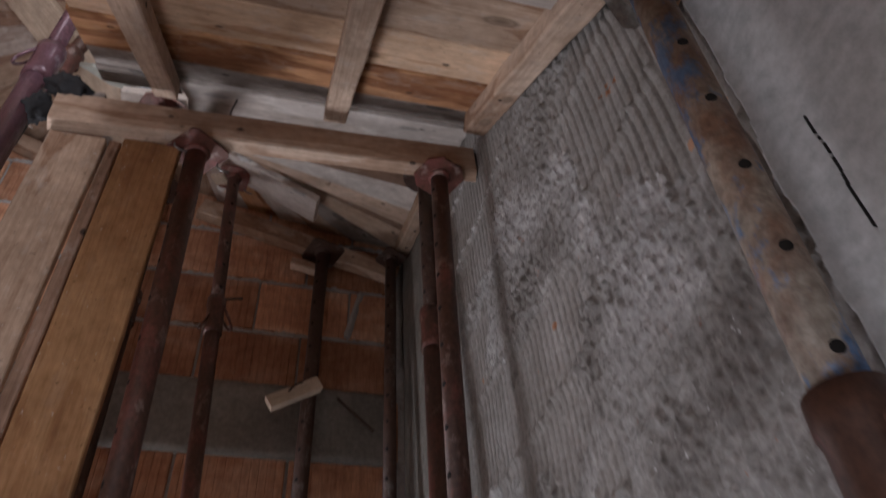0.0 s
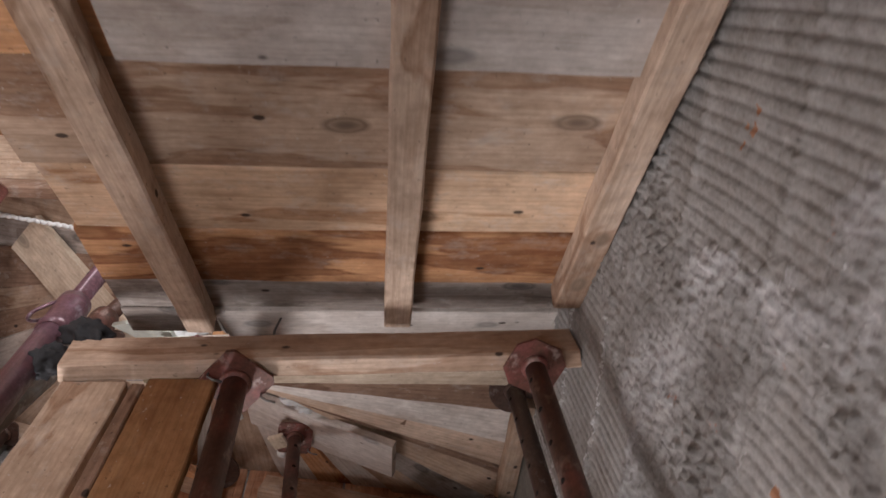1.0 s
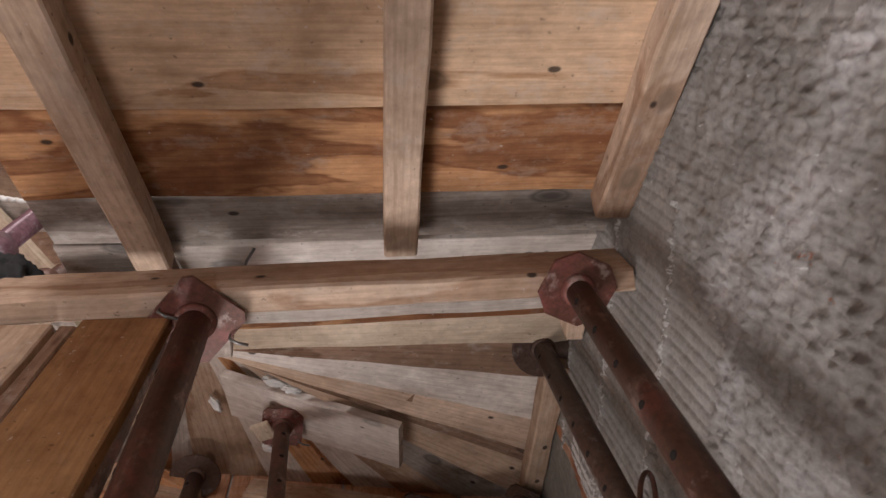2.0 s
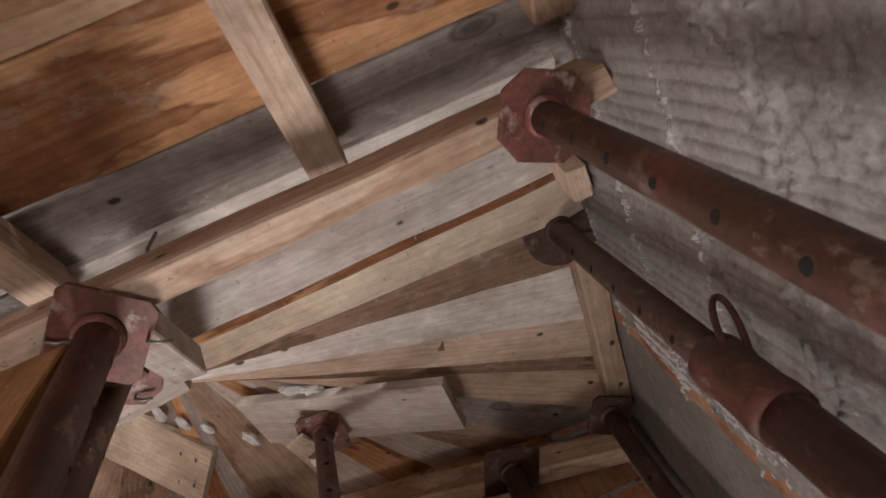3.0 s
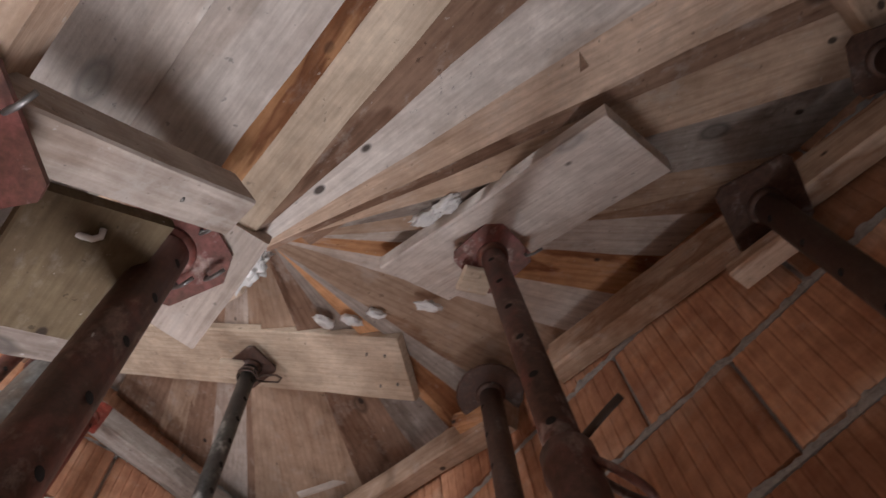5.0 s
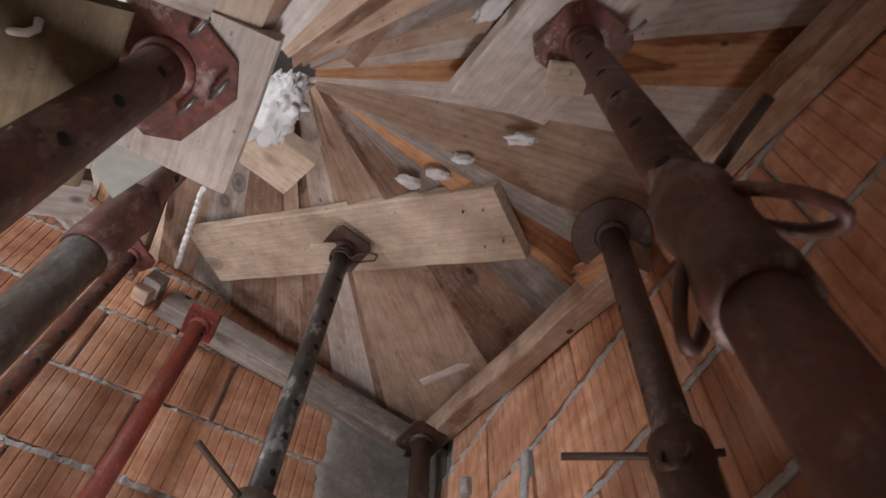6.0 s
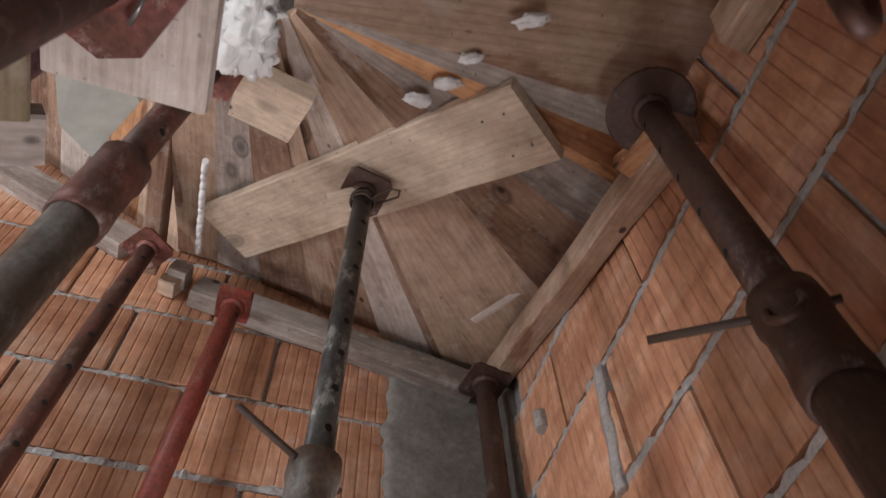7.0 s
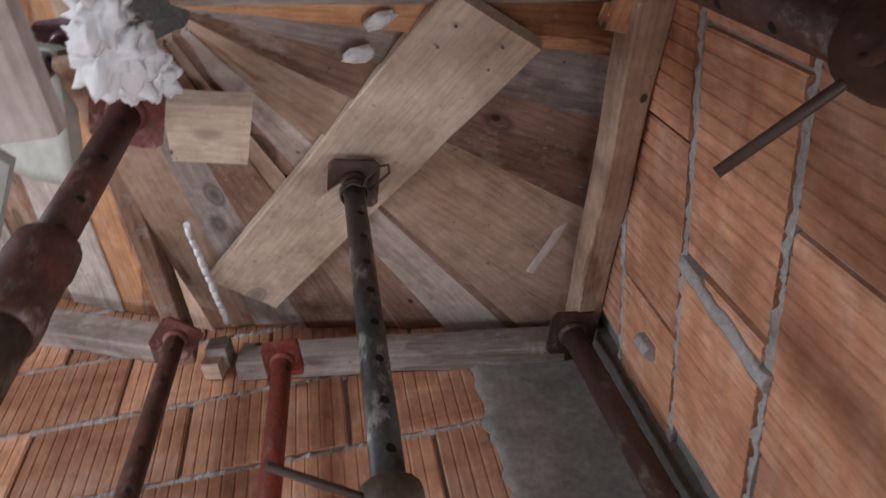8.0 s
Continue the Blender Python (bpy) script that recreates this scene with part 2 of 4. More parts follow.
def cement_wall(name):
    """Cement smeared over clay blocks: dull and pale patches, white crumbs, bare clay showing here and there."""
    m, nt, bs = mat(name)
    v = coords(nt, (1, 1, 1), False)
    n0 = noise_tex(nt, v, 3.0, 5, 0.6, 0.6)
    n1 = noise_tex(nt, v, 22.0, 8, 0.72)
    n2 = noise_tex(nt, v, 110.0, 6, 0.7)
    n3 = noise_tex(nt, coords(nt, (1, 1, 0.5), False), 38.0, 5, 0.65)
    n4 = noise_tex(nt, coords(nt, (1, 1.6, 1), False), 11.0, 7, 0.75)
    n5 = noise_tex(nt, v, 58.0, 6, 0.7, 0.4)
    n6 = noise_tex(nt, v, 7.0, 6, 0.65, 0.8)
    base = ramp(nt, n0, [(0.34, (0.24, 0.222, 0.205)), (0.5, (0.33, 0.315, 0.298)), (0.66, (0.48, 0.47, 0.46))]).outputs[0]
    base = mix(nt, 0.9, base, ramp(nt, n6, [(0.36, (0.74, 0.72, 0.70)), (0.5, (0.98, 0.98, 0.98)), (0.64, (1.28, 1.28, 1.28))]).outputs[0], "MULTIPLY")
    base = mix(nt, 0.6, base, ramp(nt, n1, [(0.32, (0.68, 0.66, 0.65)), (0.68, (1.15, 1.15, 1.15))]).outputs[0], "MULTIPLY")
    base = mix(nt, 0.6, base, ramp(nt, n2, [(0.3, (0.65, 0.65, 0.65)), (0.7, (1.18, 1.18, 1.18))]).outputs[0], "MULTIPLY")
    # shaded pits and highlights of the rough surface, multiplied into the colour
    base = mix(nt, 0.5, base, ramp(nt, n5, [(0.33, (0.55, 0.53, 0.52)), (0.5, (0.97, 0.97, 0.97)), (0.68, (1.25, 1.25, 1.25))]).outputs[0], "MULTIPLY")
    base = mix(nt, ramp(nt, n3, [(0.65, (0, 0, 0)), (0.70, (0.7, 0.7, 0.7))]).outputs[0], base, (0.74, 0.735, 0.73))
    base = mix(nt, ramp(nt, n4, [(0.655, (0, 0, 0)), (0.68, (0.85, 0.85, 0.85))]).outputs[0], base, (0.36, 0.13, 0.07))
    nt.links.new(base, bs.inputs["Base Color"])
    bs.inputs["Roughness"].default_value = 0.75
    bs.inputs["Specular IOR Level"].default_value = 0.4
    bump(nt, bs, mix(nt, 0.55, n5, n2), 0.8, 0.007)
    return m


RENDER = cement_wall("rough_cement_wall")
# white mortar of the bed joints, also the painted glints on the ribs
LIME_AND_GLINTS = masonry("white_mortar_and_rib_glints", (0.50, 0.49, 0.48), (0.62, 0.615, 0.61), (0.74, 0.735, 0.73), 2.5, 1.0)
DUSTY = masonry("cement_dusted_fluted_block", (0.25, 0.228, 0.208), (0.32, 0.30, 0.28), (0.40, 0.38, 0.36), 1.6, 0.6)
FLOORING = masonry("dirty_concrete_step", (0.12, 0.11, 0.10), (0.17, 0.16, 0.145), (0.22, 0.21, 0.19), 1.0, 0.5)


def clay(name):
    m, nt, bs = mat(name)
    n1 = noise_tex(nt, coords(nt, (3.5, 3.5, 9)), 1.0, 6, 0.6, 0.5)
    n2 = noise_tex(nt, coords(nt, (70, 70, 16)), 1.0, 6, 0.65)
    n3 = noise_tex(nt, coords(nt, (12, 12, 16)), 1.0, 8, 0.75)
    n4 = noise_tex(nt, coords(nt, (5, 5, 4)), 1.0, 5, 0.6)
    base = ramp(nt, n1, [(0.3, (0.40, 0.19, 0.112)), (0.5, (0.56, 0.30, 0.178)), (0.7, (0.68, 0.45, 0.32))]).outputs[0]
    base = mix(nt, 0.75, base, ramp(nt, n2, [(0.3, (0.55, 0.51, 0.49)), (0.7, (1.18, 1.18, 1.18))]).outputs[0], "MULTIPLY")
    base = mix(nt, ramp(nt, n3, [(0.58, (0, 0, 0)), (0.74, (0.55, 0.55, 0.55))]).outputs[0], base, (0.56, 0.43, 0.36))
    base = mix(nt, ramp(nt, n4, [(0.56, (0, 0, 0)), (0.66, (0.5, 0.5, 0.5))]).outputs[0], base, (0.26, 0.10, 0.06))
    info = nt.nodes.new("ShaderNodeObjectInfo")
    tone = ramp(nt, info.outputs["Random"], [(0.0, (0.66, 0.62, 0.60)), (0.5, (0.92, 0.90, 0.89)), (1.0, (1.14, 1.15, 1.15))])
    base = mix(nt, 1.0, base, tone.outputs[0], "MULTIPLY")
    nt.links.new(base, bs.inputs["Base Color"])
    bs.inputs["Roughness"].default_value = 0.88
    bs.inputs["Specular IOR Level"].default_value = 0.2
    bump(nt, bs, mix(nt, 0.5, n2, n3), 0.5, 0.004)
    return m


CLAY = clay("red_clay_block")

# ---- building helpers ----
rng = random.Random(7)


def finish(name, bm, material):
    me = bpy.data.meshes.new(name)
    bm.normal_update()
    bm.to_mesh(me)
    bm.free()
    for m in (material if isinstance(material, (list, tuple)) else [material]):
        me.materials.append(m)
    return me


def world_of(ob):
    m = ob.matrix_basis.copy()
    while ob.parent is not None:
        m = ob.parent.matrix_basis @ ob.matrix_parent_inverse @ m
        ob = ob.parent
    return m


def adopt(ob, parent, m=None):
    """Put ob at the world pose m, under parent."""
    if m is not None:
        ob.matrix_basis = m
    if parent is not None:
        ob.parent = parent
        ob.matrix_parent_inverse = world_of(parent).inverted()


def part(name, bm, material, parent=None, label="", m=None):
    ob = new(name, finish(name, bm, material))
    adopt(ob, parent, m)
    if label:
        tagged(ob, label)
    return ob


def thing(name, label, category, group="", kind="", at=(0, 0, 0)):
    ob = new(name)
    ob.location = at
    ob.empty_display_size = 0.1
    return tagged(ob, label, category, group, kind)


def hexa(bm, pts):
    """A block from eight corners: four below in turn, four above."""
    v = [bm.verts.new(p) for p in pts]
    for f in ((3, 2, 1, 0), (4, 5, 6, 7), (0, 1, 5, 4), (1, 2, 6, 5), (2, 3, 7, 6), (3, 0, 4, 7)):
        bm.faces.new([v[i] for i in f])
    return v


def box_bm(x0, x1, y0, y1, z0, z1, bevel=0.0):
    bm = bmesh.new()
    hexa(bm, [(x0, y0, z0), (x1, y0, z0), (x1, y1, z0), (x0, y1, z0), (x0, y0, z1), (x1, y0, z1), (x1, y1, z1), (x0, y1, z1)])
    if bevel:
        bmesh.ops.bevel(bm, geom=bm.edges[:], offset=bevel, segments=1, affect="EDGES")
    return bm


def basis(a, b, up):
    """A pose at a whose x points to b and whose z lies towards up."""
    x = (Vector(b) - Vector(a)).normalized()
    z = Vector(up)
    z = (z - x * z.dot(x)).normalized()
    y = z.cross(x)
    return Matrix(((x.x, y.x, z.x, a[0]), (x.y, y.y, z.y, a[1]), (x.z, y.z, z.z, a[2]), (0, 0, 0, 1)))


def timber_bm(length, width, thick, bevel=0.003, rough=0.002, ends=0.006):
    """A sawn board: underside at z = 0, x along it, y across; edges a little uneven."""
    bm = bmesh.new()
    n = max(2, int(length / 0.12))
    rings = []
    for i in range(n + 1):
        x = length * i / n
        w0, w1 = -width / 2 + rng.uniform(-rough, rough), width / 2 + rng.uniform(-rough, rough)
        d = rng.uniform(-rough, rough) * 0.6
        e = [rng.uniform(-ends, ends) if i in (0, n) else 0 for _ in range(2)]
        c = bevel
        prof = [(w0 + c, d), (w1 - c, d), (w1, d + c), (w1, thick - c), (w1 - c, thick), (w0 + c, thick), (w0, thick - c), (w0, d + c)]
        rings.append([bm.verts.new((x + e[0] * (y < 0) + e[1] * (y > 0), y, z)) for y, z in prof])
    for a, b in zip(rings, rings[1:]):
        for k in range(8):
            bm.faces.new((a[k], b[k], b[(k + 1) % 8], a[(k + 1) % 8]))
    bm.faces.new(rings[0])
    bm.faces.new(rings[-1][::-1])
    bmesh.ops.recalc_face_normals(bm, faces=bm.faces[:])
    return bm


def timber(name, a, b, width, thick, material, parent=None, up=(0, 0, 1), label="", **more):
    """A board whose underside's middle line goes from a to b."""
    length = (Vector(b) - Vector(a)).length
    return part(name, timber_bm(length, width, thick, **more), material, parent, label, basis(a, b, up))


def ring(bm, r, z, seg, dx=0.0, dy=0.0):
    return [bm.verts.new((dx + r * math.cos(2 * math.pi * k / seg), dy + r * math.sin(2 * math.pi * k / seg), z)) for k in range(seg)]


def lathe_bm(profile, seg=20, closed=True):
    """A turned shape from (radius, z) pairs."""
    bm = bmesh.new()
    rows = [ring(bm, r, z, seg) for r, z in profile]
    for a, b in zip(rows, rows[1:]):
        for k in range(seg):
            bm.faces.new((a[k], a[(k + 1) % seg], b[(k + 1) % seg], b[k]))
    if closed:
        bm.faces.new(rows[0][::-1])
        bm.faces.new(rows[-1])
    for f in bm.faces:
        f.smooth = len(f.verts) == 4
    return bm


def wire_bm(points, radius, seg=8):
    """A bent rod through points."""
    bm = bmesh.new()
    pts = [Vector(p) for p in points]
    rows = []
    for i, p in enumerate(pts):
        d = (pts[min(i + 1, len(pts) - 1)] - pts[max(i - 1, 0)]).normalized()
        q = d.to_track_quat("Z", "Y")
        rows.append([bm.verts.new(p + q @ Vector((radius * math.cos(2 * math.pi * k / seg), radius * math.sin(2 * math.pi * k / seg), 0))) for k in range(seg)])
    for a, b in zip(rows, rows[1:]):
        for k in range(seg):
            bm.faces.new((a[k], a[(k + 1) % seg], b[(k + 1) % seg], b[k]))
    bm.faces.new(rows[0][::-1])
    bm.faces.new(rows[-1])
    for f in bm.faces:
        f.smooth = len(f.verts) == 4
    return bm


def plate_bm(size, thick, cut=0.0, round_plate=False):
    """A head plate, its top at z = 0, with cut corners."""
    if round_plate:
        return lathe_bm([(size / 2 - 0.003, -thick), (size / 2, -thick + 0.002), (size / 2, -0.002), (size / 2 - 0.003, 0)], 24)
    bm = bmesh.new()
    h, c = size / 2, max(cut, 0.004)
    prof = [(-h + c, -h), (h - c, -h), (h, -h + c), (h, h - c), (h - c, h), (-h + c, h), (-h, h - c), (-h, -h + c)]
    lo = [bm.verts.new((x, y, -thick)) for x, y in prof]
    hi = [bm.verts.new((x, y, 0)) for x, y in prof]
    for k in range(8):
        bm.faces.new((lo[k], lo[(k + 1) % 8], hi[(k + 1) % 8], hi[k]))
    bm.faces.new(lo[::-1])
    bm.faces.new(hi)
    return bm


XR, XL, YF = 0.35, -1.66, 2.445

# ---- the place ----


def landing_z(x, y):
    """The height of the raw steps and landing below the camera."""
    if y > 1.3:
        return 0.95
    if x < -0.78:
        return -0.35
    return -0.35 + 0.18 * max(0, math.floor((y + 0.52) / 0.26) + 1)


stair = thing("lower_stair", "raw grey concrete steps and landing below the formwork", "stairs", kind="structure")
for i in range(7):
    y0 = -0.52 + 0.26 * i
    part("step", box_bm(-0.78, XR, y0, y0 + 0.26 if i < 6 else 1.3, -0.6, -0.35 + 0.18 * (i + 1), 0.004), FLOORING, stair)
land = box_bm(XL, XR, 1.3, YF, 0.75, 0.95)
# unseen ledge added to block the upward lamp from the north-east corner
hexa(land, [(XL, 0.72, 0.75), (-0.78, 0.72, 0.75), (-0.78, 1.3, 0.75), (XL, 1.3, 0.75), (XL, 0.72, 0.95), (-0.78, 0.72, 0.95), (-0.78, 1.3, 0.95), (XL, 1.3, 0.95)])
tagged(part("landing", land, FLOORING), "raw concrete landing under the winders, with an unseen added ledge", "floor", kind="structure")
tagged(part("floor", box_bm(XL, XR, -2.2, 1.3, -0.75, -0.35), FLOORING), "bare concrete floor at the foot of the stairs", "floor", kind="structure")
# unseen lid added so that no light leaks in above the boards
tagged(part("ceiling", box_bm(XL - 0.2, XR + 0.2, -2.4, YF + 0.2, 6.0, 6.2), CONCRETE), "unseen concrete ceiling, added to keep out light from above", "ceiling", kind="structure")

# unseen back wall, added; its tall narrow opening is sized for the south fill
back = bmesh.new()
for x0, x1, z0, z1 in ((XL - 0.2, -1.35, -0.75, 6), (-0.85, XR + 0.2, -0.75, 6), (-1.35, -0.85, 3.5, 6), (-1.35, -0.85, -0.75, 1.4)):
    hexa(back, [(x0, -2.2, z0), (x1, -2.2, z0), (x1, -2.0, z0), (x0, -2.0, z0), (x0, -2.2, z1), (x1, -2.2, z1), (x1, -2.0, z1), (x0, -2.0, z1)])
tagged(part("wall_south", back, CONCRETE), "unseen plain cement wall added behind, with a tall narrow opening", "wall", kind="structure")


def brick_mesh(length, height, depth=0.06, flutes=13):
    """A hollow clay block's face: upright flutes, front towards -y."""
    bm = bmesh.new()
    pts = [(0.0, 0.003)]
    for k in range(flutes):
        a = length * k / flutes
        w = length / flutes
        pts += [(a + 0.10 * w, 0.0), (a + 0.84 * w, 0.0), (a + 0.92 * w, 0.0023)]
    pts += [(length, 0.003), (length, depth), (0.0, depth)]
    lo = [bm.verts.new((x, y, 0)) for x, y in pts]
    hi = [bm.verts.new((x, y, height)) for x, y in pts]
    n = len(pts)
    for k in range(n):
        bm.faces.new((lo[k], lo[(k + 1) % n], hi[(k + 1) % n], hi[k]))
    bm.faces.new(lo[::-1])
    bm.faces.new(hi)
    return finish("brick", bm, CLAY)


def joint_bm(length, height, seed, proud=0.007):
    """A squeezed-out, broken mortar bed joint along x, front towards -y."""
    bm = bmesh.new()
    n = max(4, int(length / 0.006))
    rows = []
    for i in range(n + 1):
        x = length * i / n
        p = Vector((x * 22, seed * 9.1, 0))
        rough = noise.fractal(p * 2.2, 0.8, 2.0, 4)
        h = height * (0.42 + 0.22 * noise.noise(p * 0.35) + 0.22 * rough)
        d = max(-0.002, proud * (0.45 + 0.8 * noise.noise(p * 0.4 + Vector((0, 3, 0))) + 0.7 * rough))
        up = 0.003 * noise.noise(p * 0.5 + Vector((0, 7, 0))) + 0.002 * rough
        e = 0.0015 * noise.noise(p * 5)
        rows.append([bm.verts.new(q) for q in ((x, 0.03, -h + up), (x, -d * 0.7 + e, -h * 0.92 + up), (x, -d - e, up - 0.2 * h), (x, -d * 0.9 + e, up + 0.3 * h), (x, -d * 0.6, h * 0.92 + up), (x, 0.03, h + up))])
    for a, b in zip(rows, rows[1:]):
        for k in range(5):
            bm.faces.new((a[k], b[k], b[k + 1], a[k + 1]))
    bmesh.ops.recalc_face_normals(bm, faces=bm.faces[:])
    return bm


COURSE, BLOCK = 0.25, 0.3635
BRICK = brick_mesh(BLOCK - 0.009, COURSE - 0.020)


def block_wall(name, label, m, length, levels, backing, gap=None):
    """A wall of clay blocks in the plane y = 0 of m, x along it; levels: bed joints' heights."""
    wall = thing(name, label, "wall", kind="structure")
    part("mortar_backing", backing, MORTAR, wall, m=m)
    for i, z in enumerate(levels):
        spans = [(0.0, length)] if gap is None or not gap[2] < z < gap[3] else [(0.0, gap[0]), (gap[1], length)]
        for s0, s1 in spans:
            part("bed_joint", joint_bm(s1 - s0, 0.021, i + s1), MORTAR, wall, m=m @ pose(s0, 0.004, z))
    return wall


def lay(wall, m, length, levels, offset, skip=lambda x, z: False):
    """Lay the blocks in courses, the last one of each course cut to fit."""
    for i, z in enumerate(levels[:-1]):
        x = -BLOCK + (offset if i % 2 else offset + BLOCK / 2) % BLOCK
        while x < length - 0.03:
            cx = x + BLOCK / 2
            if x > -0.2 and not skip(cx, z):
                cut = min(BLOCK, length - x)
                me = BRICK if cut > BLOCK - 0.02 else brick_mesh(cut - 0.006, COURSE - 0.020, flutes=max(2, int(cut / 0.028)))
                ob = new("brick", me)
                adopt(ob, wall, m @ pose(x + rng.uniform(0, 0.004), rng.uniform(-0.003, 0.003), z + 0.010, 0, rng.uniform(-0.2, 0.2), rng.uniform(-0.4, 0.4)))
            x += BLOCK


LEVELS = [3.62 - 0.2525 * k for k in range(7, 0, -1)] + [3.62 + 0.2465 * k for k in range(0, 6)]
# far wall: x runs from the left corner to the right one
M_FAR = pose(-1.60, YF, 0)
WINDOW = (0.14, 0.96, 1.08, 2.18)
far_back = bmesh.new()
for x0, x1, z0, z1 in ((-0.3, WINDOW[0], -0.7, 6.0), (WINDOW[1], 2.2, -0.7, 6.0), (WINDOW[0], WINDOW[1], -0.7, WINDOW[2]), (WINDOW[0], WINDOW[1], WINDOW[3], 6.0)):
    hexa(far_back, [(x0, 0.012, z0), (x1, 0.012, z0), (x1, 0.25, z0), (x0, 0.25, z0), (x0, 0.012, z1), (x1, 0.012, z1), (x1, 0.25, z1), (x0, 0.25, z1)])
far_wall = block_wall("wall_north", "wall of fluted red clay blocks with grey mortar beds", M_FAR, 1.86, LEVELS,
                      far_back, WINDOW)
# left wall: its x runs along world y
M_LEFT = pose(XL, -0.4, 0, 0, 0, 90)
left_wall = block_wall("wall_west", "wall of fluted red clay blocks with grey mortar beds", M_LEFT, 2.58, LEVELS,
                       box_bm(-1.8, 2.9, 0.012, 0.25, -0.7, 6.0))


def slab_patch(bm_len, bm_h, seed, depth=0.02, ragged=0.03, step=0.02, edges=(1, 1)):
    """A cast or smeared surface in the plane y = 0 with ragged upright edges."""
    nx, nz = max(2, int(bm_len / step)), max(2, int(bm_h / step))
    bm = bmesh.new()
    grid = []
    for j in range(nz + 1):
        z = bm_h * j / nz
        r0 = ragged * (noise.noise(Vector((z * 9, seed, 0))) + 0.5 * noise.noise(Vector((z * 31, seed, 4)))) * edges[0]
        r1 = ragged * (noise.noise(Vector((z * 9, seed, 9))) + 0.5 * noise.noise(Vector((z * 31, seed, 14)))) * edges[1]
        row = []
        for i in range(nx + 1):
            f = i / nx
            x = r0 * (1 - f) + (bm_len + r1) * f
            y = -depth * (0.5 if (i == 0 and edges[0]) or (i == nx and edges[1]) else 1) + 0.004 * noise.noise(Vector((x * 14, z * 14, seed)))
            row.append(bm.verts.new((x, y, z)))
        grid.append(row)
    for a, b in zip(grid, grid[1:]):
        for i in range(nx):
            bm.faces.new((a[i], a[i + 1], b[i + 1], b[i])).smooth = True
    rim = [r[0] for r in grid] + grid[-1][1:] + [r[-1] for r in grid[-2::-1]] + grid[0][-2:0:-1]
    back = [bm.verts.new((v.co.x, 0.03, v.co.z)) for v in rim]
    for k in range(len(rim)):
        j = (k + 1) % len(rim)
        bm.faces.new((rim[k], rim[j], back[j], back[k]))
    bmesh.ops.recalc_face_normals(bm, faces=bm.faces[:])
    return bm


# cast columns in the corners
tagged(part("column_northwest", slab_patch(0.31, 3.6, 3.0, 0.012, 0.035, 0.02, (1, 0)), CONCRETE, m=M_LEFT @ pose(2.545, 0, 1.0)),
       "grey cast concrete corner column with a ragged edge", "column", kind="structure")
part("column_return", slab_patch(0.10, 3.6, 4.0, 0.012, 0.02, 0.02, (0, 1)), CONCRETE, far_wall, m=M_FAR @ pose(-0.06, 0, 1.0))
part("mortar_smear", slab_patch(0.035, 0.27, 8.0, 0.012, 0.02, 0.02), MORTAR, far_wall, m=M_FAR @ pose(0.385, 0, 3.355, 0, 8, 0))
part("mortar_lump", slab_patch(0.03, 0.05, 9.0, 0.02, 0.015, 0.01), MORTAR, far_wall, m=M_FAR @ pose(0.17, 0, 3.70))
part("ring_beam", slab_patch(1.9, 0.285, 5.0, 0.014, 0.01, 0.03, (0, 0)), CONCRETE, far_wall, "grey cast concrete band", m=M_FAR @ pose(0, 0, 2.59))
part("mortar_smear", slab_patch(0.025, 0.24, 6.0, 0.010, 0.012, 0.02), MORTAR, far_wall, m=M_FAR @ pose(1.71, 0, 3.13, 0, 12, 0))
part("mortar_smear", slab_patch(0.07, 0.6, 7.0, 0.012, 0.015, 0.02), MORTAR, far_wall, m=M_FAR @ pose(1.875, 0, 3.0))


def rim(z):
    """Where the block wall breaks off against the smooth concrete column."""
    return 2.02 + 0.03 * noise.noise(Vector((z * 6, 1, 1))) + 0.015 * noise.noise(Vector((z * 25, 4, 1)))


